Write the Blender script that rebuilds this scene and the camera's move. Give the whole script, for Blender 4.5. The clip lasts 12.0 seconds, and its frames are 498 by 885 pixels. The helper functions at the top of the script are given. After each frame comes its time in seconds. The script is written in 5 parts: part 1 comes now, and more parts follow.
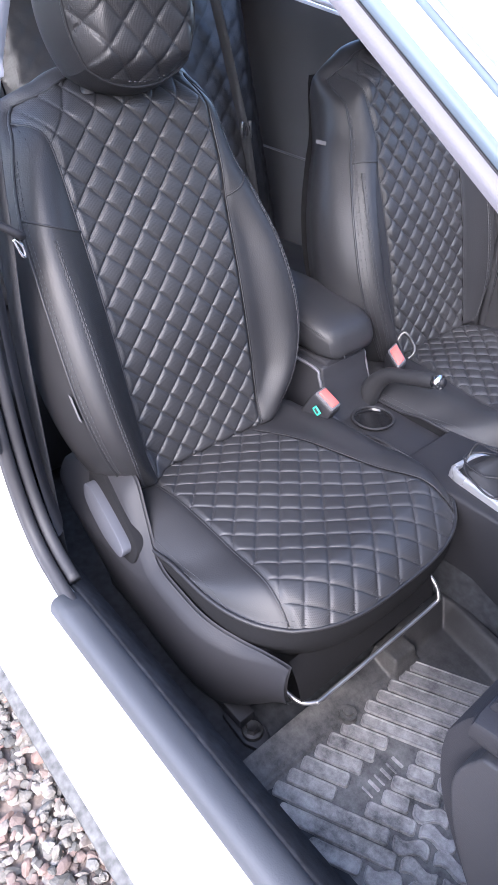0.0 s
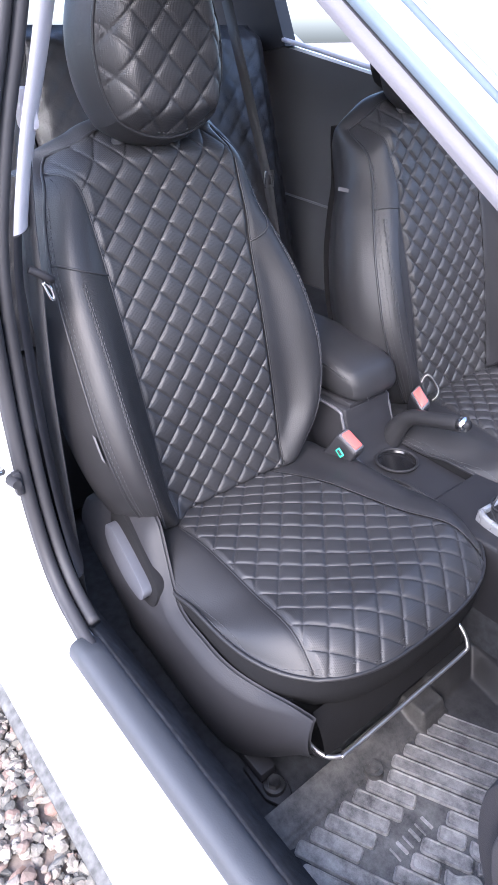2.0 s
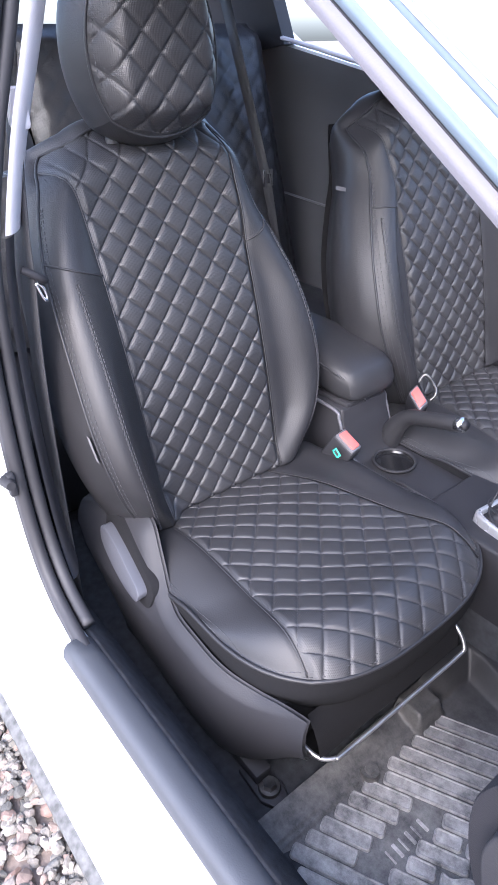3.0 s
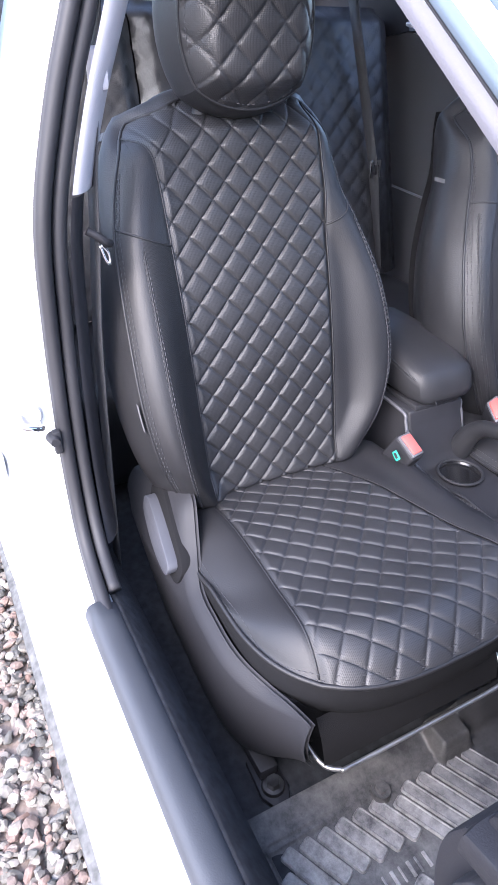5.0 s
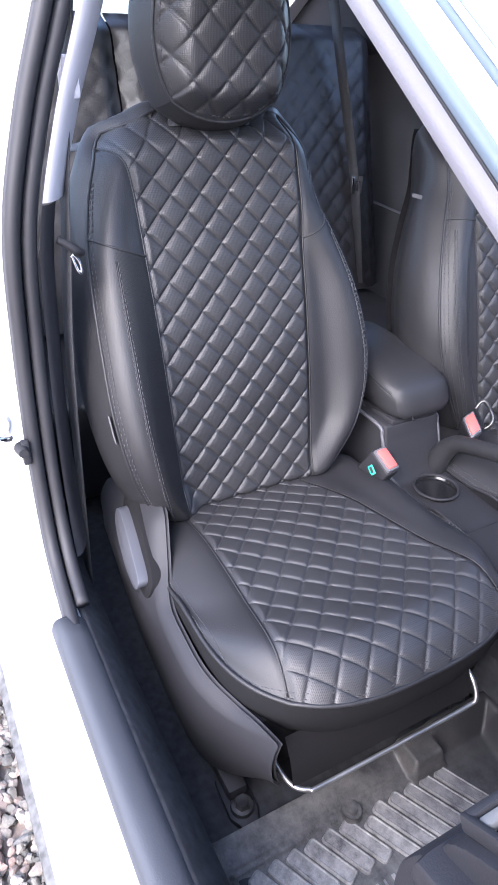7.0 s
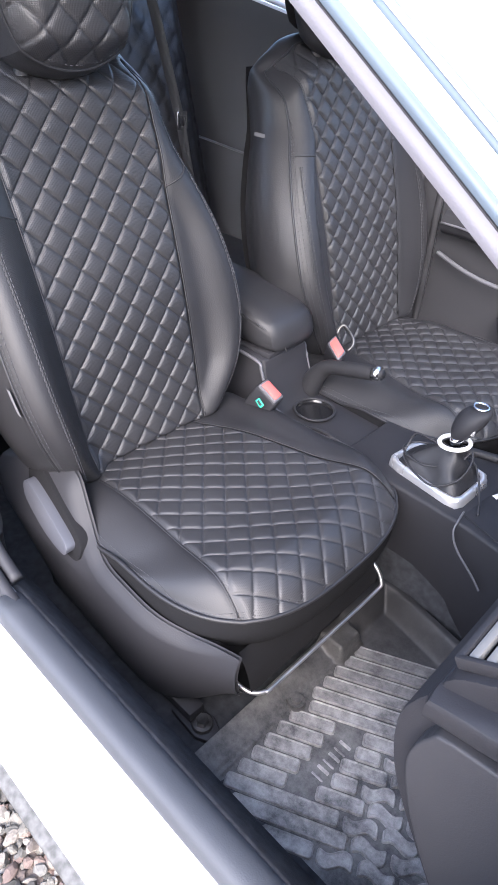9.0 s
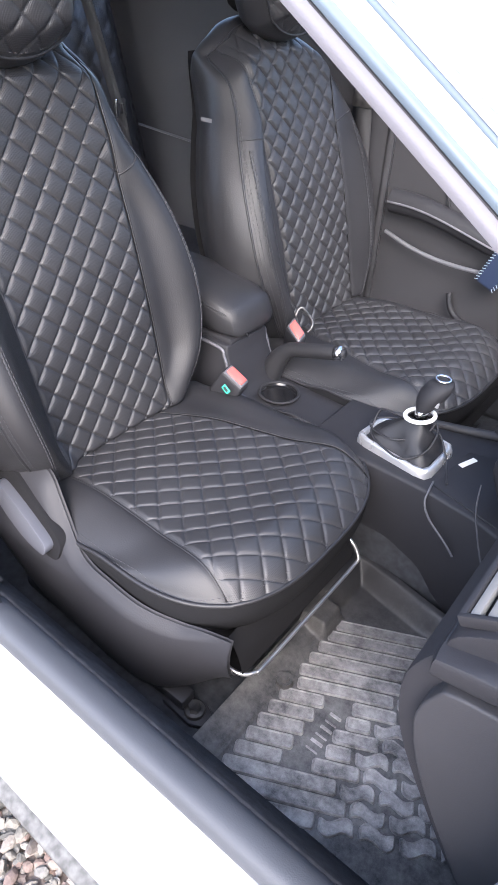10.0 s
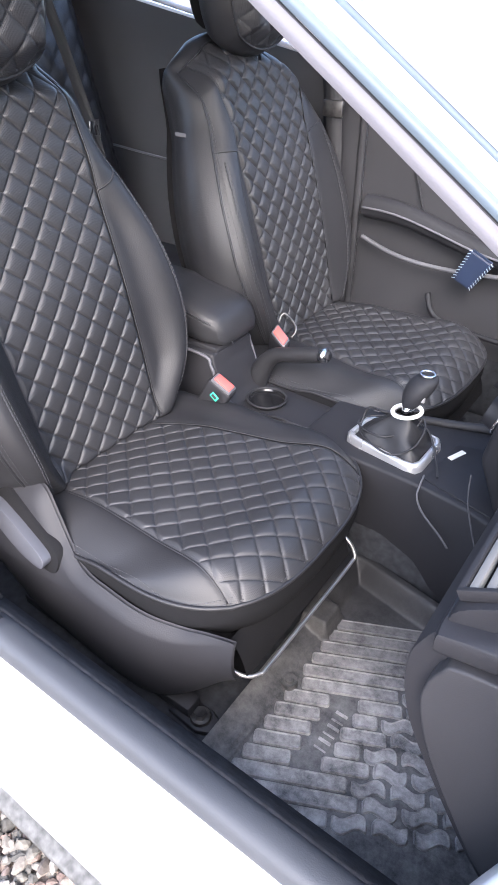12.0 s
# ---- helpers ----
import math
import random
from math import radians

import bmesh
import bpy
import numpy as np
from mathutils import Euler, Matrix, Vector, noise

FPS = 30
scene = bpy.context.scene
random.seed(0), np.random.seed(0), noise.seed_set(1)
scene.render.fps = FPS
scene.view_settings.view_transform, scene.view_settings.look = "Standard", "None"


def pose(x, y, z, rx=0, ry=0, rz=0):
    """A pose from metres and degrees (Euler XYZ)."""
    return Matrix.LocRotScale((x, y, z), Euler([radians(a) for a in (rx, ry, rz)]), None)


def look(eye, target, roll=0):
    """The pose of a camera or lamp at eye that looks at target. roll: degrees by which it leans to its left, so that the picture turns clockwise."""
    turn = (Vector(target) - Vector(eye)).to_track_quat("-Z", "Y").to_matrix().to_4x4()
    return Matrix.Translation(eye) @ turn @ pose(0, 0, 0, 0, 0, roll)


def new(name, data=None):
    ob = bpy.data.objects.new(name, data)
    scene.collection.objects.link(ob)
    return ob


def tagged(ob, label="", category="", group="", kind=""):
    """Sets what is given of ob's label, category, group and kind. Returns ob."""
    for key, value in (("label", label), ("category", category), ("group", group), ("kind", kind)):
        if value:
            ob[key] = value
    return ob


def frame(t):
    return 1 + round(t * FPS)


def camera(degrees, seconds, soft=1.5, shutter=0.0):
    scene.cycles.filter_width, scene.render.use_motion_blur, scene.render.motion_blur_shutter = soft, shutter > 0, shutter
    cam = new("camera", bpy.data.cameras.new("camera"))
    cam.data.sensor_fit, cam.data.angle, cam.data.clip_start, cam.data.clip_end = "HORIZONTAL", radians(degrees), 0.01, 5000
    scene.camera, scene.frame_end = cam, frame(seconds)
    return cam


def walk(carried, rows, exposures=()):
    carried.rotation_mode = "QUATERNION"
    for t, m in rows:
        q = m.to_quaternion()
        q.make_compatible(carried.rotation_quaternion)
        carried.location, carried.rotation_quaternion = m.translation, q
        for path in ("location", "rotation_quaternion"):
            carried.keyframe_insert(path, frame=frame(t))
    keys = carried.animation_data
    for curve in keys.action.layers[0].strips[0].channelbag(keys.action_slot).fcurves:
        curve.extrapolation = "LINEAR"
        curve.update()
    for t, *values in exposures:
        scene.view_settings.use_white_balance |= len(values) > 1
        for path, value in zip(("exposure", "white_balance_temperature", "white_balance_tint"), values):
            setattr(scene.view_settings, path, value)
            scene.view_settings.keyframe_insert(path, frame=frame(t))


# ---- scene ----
cam = camera(42.7, 12.0, soft=1.6)
PATH = [
    (0, (0.563, -0.929, 1.317), (-0.676, 0.114, 0.144), -0.3),
    (0.5, (0.556, -0.933, 1.319), (-0.682, 0.111, 0.146), -0.1),
    (1, (0.552, -0.932, 1.318), (-0.701, 0.11, 0.158), -0.1),
    (1.5, (0.553, -0.927, 1.314), (-0.752, 0.101, 0.2), -0.6),
    (2, (0.553, -0.931, 1.312), (-0.779, 0.115, 0.248), -1.0),
    (2.5, (0.556, -0.923, 1.312), (-0.779, 0.118, 0.247), -1.2),
    (4.3, (0.557, -0.905, 1.308), (-0.82, 0.06, 0.224), 0.7),
    (4.5, (0.563, -0.884, 1.302), (-0.856, 0.005, 0.208), 0.9),
    (5, (0.585, -0.847, 1.282), (-0.905, -0.059, 0.206), 0.7),
    (5.5, (0.589, -0.835, 1.278), (-0.927, -0.084, 0.212), 0.9),
    (6, (0.592, -0.824, 1.277), (-0.938, -0.079, 0.226), 0.4),
    (6.5, (0.59, -0.822, 1.276), (-0.918, -0.023, 0.232), 1.3),
    (8.3, (0.571, -0.875, 1.285), (-0.785, 0.1, 0.185), 4.6),
    (8.5, (0.565, -0.896, 1.295), (-0.701, 0.154, 0.158), 4.9),
    (9, (0.553, -0.941, 1.314), (-0.542, 0.242, 0.129), 3.0),
    (9.5, (0.543, -0.958, 1.319), (-0.503, 0.272, 0.139), 2.8),
    (10, (0.531, -0.972, 1.312), (-0.434, 0.297, 0.104), 2.4),
    (10.5, (0.534, -0.979, 1.305), (-0.393, 0.305, 0.083), 1.4),
    (11, (0.536, -0.984, 1.298), (-0.341, 0.324, 0.066), 0.7),
    (11.5, (0.538, -0.988, 1.297), (-0.377, 0.328, 0.101), 0.8),
    (12, (0.54, -0.992, 1.301), (-0.414, 0.322, 0.134), 0.0),
]
EXPOSURE = 2.02
walk(cam, [(t, look(eye, target, roll)) for t, eye, target, roll in PATH], [(0.0, EXPOSURE, 5600, 16), (7.0, EXPOSURE, 5600, 16), (10.0, EXPOSURE, 5900, 13), (12.0, EXPOSURE, 5900, 13)])

# world: bright overcast sky, one wide soft sun
world = bpy.data.worlds.new("sky")
scene.world = world
world.use_nodes = True
wn = world.node_tree.nodes
sky = wn.new("ShaderNodeTexSky")
sky.sky_type = "NISHITA"
sky.sun_disc = False
sky.sun_elevation = radians(41)
sky.sun_rotation = radians(146)
sky.dust_density = 4.0
wn["Background"].inputs["Strength"].default_value = 0.25
world.node_tree.links.new(sky.outputs["Color"], wn["Background"].inputs["Color"])
sun_data = bpy.data.lights.new("sun", "SUN")
sun_data.energy, sun_data.angle, sun_data.color = 0.5, radians(60), (1.0, 0.97, 0.93)
sun = new("sun", sun_data)
sun.matrix_world = look((1.1, -2.6, 2.9), (0, 0, 0.5))


# ---- materials ----
def material(name, color, rough=0.5, metal=0.0, grain=0.0, grain_scale=300.0, blotch=0.15, blotch_scale=6.0, coat=0.0, weave=False, rough_var=0.08, spec=0.5):
    m = bpy.data.materials.new(name)
    m.use_nodes = True
    nt = m.node_tree
    n, l = nt.nodes, nt.links
    b = n["Principled BSDF"]
    b.inputs["Metallic"].default_value = metal
    b.inputs["Coat Weight"].default_value = coat
    b.inputs["Specular IOR Level"].default_value = spec
    tc = n.new("ShaderNodeTexCoord")
    big = n.new("ShaderNodeTexNoise")
    big.inputs["Scale"].default_value = blotch_scale
    big.inputs["Detail"].default_value = 5
    l.new(tc.outputs["Object"], big.inputs["Vector"])
    ramp = n.new("ShaderNodeMapRange")
    ramp.inputs["From Min"].default_value, ramp.inputs["From Max"].default_value = 0.3, 0.7
    ramp.inputs["To Min"].default_value, ramp.inputs["To Max"].default_value = 1 - blotch, 1 + blotch
    l.new(big.outputs["Fac"], ramp.inputs["Value"])
    mul = n.new("ShaderNodeVectorMath")
    mul.operation = "SCALE"
    mul.inputs[0].default_value = color
    l.new(ramp.outputs["Result"], mul.inputs["Scale"])
    l.new(mul.outputs["Vector"], b.inputs["Base Color"])
    rr = n.new("ShaderNodeMapRange")
    rr.inputs["From Min"].default_value, rr.inputs["From Max"].default_value = 0.3, 0.7
    rr.inputs["To Min"].default_value, rr.inputs["To Max"].default_value = max(0.02, rough - rough_var), min(1, rough + rough_var)
    l.new(big.outputs["Fac"], rr.inputs["Value"])
    l.new(rr.outputs["Result"], b.inputs["Roughness"])
    if grain > 0:
        if weave:
            tex = n.new("ShaderNodeTexVoronoi")
            tex.inputs["Randomness"].default_value = 0.1
            out = tex.outputs["Distance"]
        else:
            tex = n.new("ShaderNodeTexNoise")
            tex.inputs["Detail"].default_value = 3
            out = tex.outputs["Fac"]
        tex.inputs["Scale"].default_value = grain_scale
        l.new(tc.outputs["Object"], tex.inputs["Vector"])
        bump = n.new("ShaderNodeBump")
        bump.inputs["Strength"].default_value = grain
        bump.inputs["Distance"].default_value = 0.001
        l.new(out, bump.inputs["Height"])
        l.new(bump.outputs["Normal"], b.inputs["Normal"])
    return m


LEATHER = material("black leatherette", (0.019, 0.019, 0.021), 0.46, grain=0.35, grain_scale=450, blotch=0.12, spec=0.42)
QUILT = material("quilted leatherette", (0.024, 0.024, 0.026), 0.45, grain=0.45, grain_scale=420, weave=True, blotch=0.1)
SIDE_DARK = material("darker perforated side panel", (0.014, 0.014, 0.015), 0.55, grain=0.5, grain_scale=500, weave=True, blotch=0.1, spec=0.42)
QUILT_THREAD = material("black thread", (0.02, 0.02, 0.022), 0.7)
FABRIC = material("black fabric", (0.009, 0.009, 0.010), 0.9, grain=0.6, grain_scale=900, blotch=0.15, spec=0.15)
THREAD = material("grey thread", (0.06, 0.06, 0.066), 0.7)
LABEL = material("grey woven label", (0.13, 0.13, 0.14), 0.8)
PLASTIC = material("charcoal plastic", (0.019, 0.019, 0.022), 0.6, grain=0.3, grain_scale=600, blotch=0.08, spec=0.38)
PLASTIC_DARK = material("black plastic", (0.017, 0.017, 0.020), 0.6, grain=0.3, grain_scale=600, blotch=0.1, spec=0.35)
# kept pale to make up for the shade on the door pillar trim
PLASTIC_GREY = material("light grey plastic", (0.48, 0.47, 0.50), 0.6, grain=0.2, grain_scale=500, blotch=0.05)
SILL_PLASTIC = material("sill plastic", (0.050, 0.054, 0.062), 0.62, grain=0.3, grain_scale=500, blotch=0.1)
RUBBER = material("rubber seal", (0.024, 0.024, 0.027), 0.55, grain=0.15, grain_scale=200, blotch=0.15, spec=0.4)
# same plastic as PLASTIC_GREY, darkened where full daylight would bleach it
PLASTIC_GREY_DIMMED = material("light grey plastic dimmed for full daylight", (0.11, 0.107, 0.12), 0.65, grain=0.2, grain_scale=500, blotch=0.05)
DOOR_TRIM = material("charcoal door trim", (0.022, 0.022, 0.025), 0.6, grain=0.3, grain_scale=600, blotch=0.1)
# door trim again, colour raised to stand in for haze over the rear cabin
DOOR_TRIM_LIFTED = material("charcoal door trim lifted for haze", (0.055, 0.055, 0.060), 0.7, grain=0.3, grain_scale=600, blotch=0.1)
LEVER_GREY = material("grey lever plastic", (0.055, 0.057, 0.067), 0.45, grain=0.2, grain_scale=600, blotch=0.08)
SEAL_GREY = material("blue-grey seal rubber", (0.09, 0.115, 0.14), 0.45, grain=0.15, grain_scale=200, blotch=0.12)
PAINT = material("white car paint", (0.70, 0.72, 0.75), 0.25, coat=0.6, blotch=0.03, rough_var=0.04)
PAINT_DIRTY = material("dusty white paint", (0.42, 0.42, 0.42), 0.6, blotch=0.3, blotch_scale=25)
CARPET = material("black carpet", (0.038, 0.040, 0.045), 0.95, grain=1.0, grain_scale=1200, blotch=0.35, blotch_scale=60, spec=0.15)
FLANGE_DIRT = material("dirt on the sill flange", (0.085, 0.085, 0.083), 0.85, blotch=0.5, blotch_scale=70)
CHROME = material("chrome", (0.75, 0.75, 0.76), 0.12, metal=1.0, blotch=0.03)
STEEL = material("dull steel", (0.17, 0.165, 0.16), 0.45, metal=1.0, blotch=0.3, blotch_scale=60)
BAR_STEEL = material("bare steel rod", (0.42, 0.41, 0.40), 0.4, metal=0.9, blotch=0.1, blotch_scale=40)
SILVER = material("silver plastic", (0.55, 0.55, 0.56), 0.3, metal=0.7, blotch=0.05)
SATIN = material("satin grey plastic", (0.10, 0.10, 0.11), 0.4, blotch=0.05)
RED = material("red button", (0.52, 0.10, 0.085), 0.4, blotch=0.1)
GREEN = material("green sticker", (0.02, 0.35, 0.22), 0.5)
WHITE_PLASTIC = material("white plastic", (0.75, 0.74, 0.72), 0.45, blotch=0.06)
LACE = material("grey-blue lacing cord", (0.30, 0.36, 0.40), 0.7)
BLUE = material("dark blue vinyl", (0.012, 0.02, 0.045), 0.4)
WEBBING = material("seat belt webbing", (0.035, 0.035, 0.038), 0.7, grain=0.8, grain_scale=900)
MIRROR_BLACK = material("piano black", (0.01, 0.01, 0.011), 0.12)


def rubber_mat_material(name, low, high, lo, hi):
    m = material(name, (0.02, 0.02, 0.022), 0.55, grain=0.3, grain_scale=700)
    nt = m.node_tree
    n, l = nt.nodes, nt.links
    b = n["Principled BSDF"]
    tc = n.new("ShaderNodeTexCoord")
    dust = n.new("ShaderNodeTexNoise")
    dust.inputs["Scale"].default_value, dust.inputs["Detail"].default_value, dust.inputs["Roughness"].default_value = 16.0, 9, 0.78
    l.new(tc.outputs["Object"], dust.inputs["Vector"])
    mr = n.new("ShaderNodeMapRange")
    mr.inputs["From Min"].default_value, mr.inputs["From Max"].default_value = lo, hi
    l.new(dust.outputs["Fac"], mr.inputs["Value"])
    mix = n.new("ShaderNodeMix")
    mix.data_type = "RGBA"
    mix.inputs[6].default_value = (low, low, low * 1.08, 1)
    mix.inputs[7].default_value = (high, high * 0.97, high * 0.93, 1)
    # dust lies where shoes rest; its fall-off also paints shade under the seat
    far = n.new("ShaderNodeVectorMath")
    far.operation = "DISTANCE"
    far.inputs[1].default_value = (0.40, -0.52, 0.285)
    l.new(tc.outputs["Object"], far.inputs[0])
    fall = n.new("ShaderNodeMapRange")
    fall.inputs["From Min"].default_value, fall.inputs["From Max"].default_value = 0.12, 0.46
    fall.inputs["To Min"].default_value, fall.inputs["To Max"].default_value = 1.0, 0.0
    l.new(far.outputs["Value"], fall.inputs["Value"])
    both = n.new("ShaderNodeMath")
    both.operation = "MULTIPLY"
    l.new(mr.outputs["Result"], both.inputs[0])
    l.new(fall.outputs["Result"], both.inputs[1])
    l.new(both.outputs["Value"], mix.inputs[0])
    l.new(mix.outputs[2], b.inputs["Base Color"])
    return m


MAT_RUBBER = rubber_mat_material("dusty mat rubber", 0.018, 0.22, 0.36, 0.72)
MAT_TREAD = rubber_mat_material("dusty tread rubber", 0.036, 0.46, 0.34, 0.66)


def stone_material():
    m = bpy.data.materials.new("crushed stone")
    m.use_nodes = True
    nt = m.node_tree
    n, l = nt.nodes, nt.links
    b = n["Principled BSDF"]
    geo = n.new("ShaderNodeNewGeometry")
    ramp = n.new("ShaderNodeValToRGB")
    cols = [(0.0, (0.07, 0.068, 0.062)), (0.25, (0.15, 0.14, 0.12)), (0.5, (0.23, 0.205, 0.175)), (0.7, (0.19, 0.125, 0.10)), (0.85, (0.11, 0.108, 0.10)), (1.0, (0.36, 0.33, 0.29))]
    el = ramp.color_ramp.elements
    while len(el) < len(cols):
        el.new(0.5)
    for e, (p, c) in zip(el, cols):
        e.position, e.color = p, (*c, 1)
    l.new(geo.outputs["Random Per Island"], ramp.inputs["Fac"])
    tc = n.new("ShaderNodeTexCoord")
    no = n.new("ShaderNodeTexNoise")
    no.inputs["Scale"].default_value, no.inputs["Detail"].default_value = 90, 6
    l.new(tc.outputs["Object"], no.inputs["Vector"])
    mx = n.new("ShaderNodeMix")
    mx.data_type, mx.blend_type = "RGBA", "OVERLAY"
    mx.inputs[0].default_value = 0.55
    l.new(ramp.outputs["Color"], mx.inputs[6])
    l.new(no.outputs["Fac"], mx.inputs[7])
    l.new(mx.outputs[2], b.inputs["Base Color"])
    b.inputs["Roughness"].default_value = 0.85
    bp = n.new("ShaderNodeBump")
    bp.inputs["Strength"].default_value, bp.inputs["Distance"].default_value = 0.5, 0.003
    l.new(no.outputs["Fac"], bp.inputs["Height"])
    l.new(bp.outputs["Normal"], b.inputs["Normal"])
    return m


STONE = stone_material()


def glass_material():
    m = bpy.data.materials.new("car glass")
    m.use_nodes = True
    b = m.node_tree.nodes["Principled BSDF"]
    b.inputs["Base Color"].default_value = (0.85, 0.9, 0.88, 1)
    b.inputs["Roughness"].default_value = 0.0
    b.inputs["Transmission Weight"].default_value = 1.0
    b.inputs["IOR"].default_value = 1.45
    return m


GLASS = glass_material()


# ---- mesh helpers ----
def thing(name, label, category, group="", kind="", at=(0, 0, 0)):
    ob = new(name)
    ob.location = at
    ob.empty_display_size = 0.05
    return tagged(ob, label, category, group, kind)


def origin(ob):
    """Where the object's own zero lies in the world (nothing here is turned)."""
    o = ob.location.copy()
    if ob.parent is not None:
        o += ob.matrix_parent_inverse.translation + origin(ob.parent)
    return o


def raw(name, verts, faces, mat, parent=None, label="", smooth=True):
    me = bpy.data.meshes.new(name)
    me.from_pydata([tuple(v) for v in verts], [], faces)
    me.materials.append(mat)
    if smooth:
        me.polygons.foreach_set("use_smooth", [True] * len(me.polygons))
    me.update()
    ob = new(name, me)
    if parent is not None:
        ob.parent = parent
        ob.matrix_parent_inverse = Matrix.Translation(-origin(parent))
    return tagged(ob, label)


def part(name, bm, mat, parent=None, label="", smooth=True):
    me = bpy.data.meshes.new(name)
    bmesh.ops.recalc_face_normals(bm, faces=bm.faces)
    bm.to_mesh(me)
    bm.free()
    me.materials.append(mat)
    if smooth:
        me.polygons.foreach_set("use_smooth", [True] * len(me.polygons))
        me.set_sharp_from_angle(angle=radians(40))
    ob = new(name, me)
    if parent is not None:
        ob.parent = parent
        ob.matrix_parent_inverse = Matrix.Translation(-origin(parent))
    return tagged(ob, label)


def grid(fn, nu, nv, flip=False):
    """Vertices and faces of a sheet fn(u, v), both from 0 to 1."""
    verts = [fn(i / nu, j / nv) for j in range(nv + 1) for i in range(nu + 1)]
    faces = []
    for j in range(nv):
        for i in range(nu):
            a = j * (nu + 1) + i
            f = (a, a + 1, a + nu + 2, a + nu + 1)
            faces.append(f[::-1] if flip else f)
    return verts, faces


def box_bm(x0, x1, y0, y1, z0, z1, bevel=0.004, seg=2):
    bm = bmesh.new()
    bmesh.ops.create_cube(bm, size=1)
    for v in bm.verts:
        v.co = Vector(((x0 + x1) / 2 + v.co.x * (x1 - x0), (y0 + y1) / 2 + v.co.y * (y1 - y0), (z0 + z1) / 2 + v.co.z * (z1 - z0)))
    if bevel:
        bmesh.ops.bevel(bm, geom=list(bm.edges), offset=bevel, segments=seg, profile=0.5, affect="EDGES")
    return bm


def prism_bm(points, axis, lo, hi, bevel=0.004, seg=2):
    """A polygon, given in the two other axes, extruded along axis."""
    bm = bmesh.new()

    def put(p, w):
        if axis == "y":
            return (p[0], w, p[1])
        if axis == "x":
            return (w, p[0], p[1])
        return (p[0], p[1], w)
    a = [bm.verts.new(put(p, lo)) for p in points]
    b = [bm.verts.new(put(p, hi)) for p in points]
    n = len(points)
    bm.faces.new(a)
    bm.faces.new(b[::-1])
    for i in range(n):
        bm.faces.new((a[i], b[i], b[(i + 1) % n], a[(i + 1) % n]))
    bmesh.ops.recalc_face_normals(bm, faces=bm.faces)
    if bevel:
        bmesh.ops.bevel(bm, geom=list(bm.edges), offset=bevel, segments=seg, profile=0.5, affect="EDGES", clamp_overlap=True)
    return bm


def smooth_path(points, per=8, closed=False):
    """Catmull-Rom through the points."""
    pts = [Vector(p) for p in points]
    n = len(pts)
    out = []
    spans = n if closed else n - 1
    for i in range(spans):
        g = (lambda k: pts[k % n]) if closed else (lambda k: pts[min(max(k, 0), n - 1)])
        p0, p1, p2, p3 = g(i - 1), g(i), g(i + 1), g(i + 2)
        for s in range(per):
            t = s / per
            out.append(0.5 * (2 * p1 + (p2 - p0) * t + (2 * p0 - 5 * p1 + 4 * p2 - p3) * t * t + (3 * p1 - p0 - 3 * p2 + p3) * t ** 3))
    if not closed:
        out.append(pts[-1])
    return out


def sweep(points, section, closed=False, caps=True, up=(0, 0, 1)):
    """Verts and faces of a closed section (pairs across, up) carried along the points."""
    pts = [Vector(p) for p in points]
    n, k = len(pts), len(section)
    verts, faces = [], []
    for i, p in enumerate(pts):
        a = pts[(i - 1) % n] if closed or i else p
        b = pts[(i + 1) % n] if closed or i < n - 1 else p
        d = (b - a).normalized()
        side = d.cross(Vector(up))
        if side.length < 1e-4:
            side = d.cross(Vector((0, 1, 0)))
        side.normalize()
        top = side.cross(d)
        verts += [p + side * s[0] + top * s[1] for s in section]
    for i in range(n if closed else n - 1):
        for j in range(k):
            a, b = i * k, ((i + 1) % n) * k
            faces.append((a + j, a + (j + 1) % k, b + (j + 1) % k, b + j))
    if caps and not closed:
        faces.append(tuple(range(k))[::-1])
        faces.append(tuple((n - 1) * k + j for j in range(k)))
    return verts, faces


def circle(r, k=8, sx=1.0, sy=1.0):
    return [(r * sx * math.cos(2 * math.pi * i / k), r * sy * math.sin(2 * math.pi * i / k)) for i in range(k)]


def tube(name, points, r, mat, parent, label="", k=8, closed=False):
    return raw(name, *sweep(points, circle(r, k), closed), mat, parent, label)


def stitches(name, points, mat, parent, length=0.0055, gap=0.0035, r=0.0006, lift=(0, 0, 0.001)):
    """One row of thread stitches along a line."""
    pts = [Vector(p) + Vector(lift) for p in points]
    verts, faces = [], []
    walked, start, on = 0.0, pts[0], True
    need = length
    i = 0
    cur = pts[0]
    while i < len(pts) - 1:
        seg = pts[i + 1] - cur
        if seg.length < need:
            need -= seg.length
            cur = pts[i + 1]
            i += 1
            continue
        nxt = cur + seg.normalized() * need
        if on and (nxt - start).length > 1e-5:
            v, f = sweep([start, nxt], circle(r, 5))
            o = len(verts)
            verts += v
            faces += [tuple(q + o for q in g) for g in f]
        cur, start, on = nxt, nxt, not on
        need = length if on else gap
    return raw(name, verts, faces, mat, parent)


def smoothstep(a, b, x):
    t = min(1.0, max(0.0, (x - a) / (b - a)))
    return t * t * (3 - 2 * t)


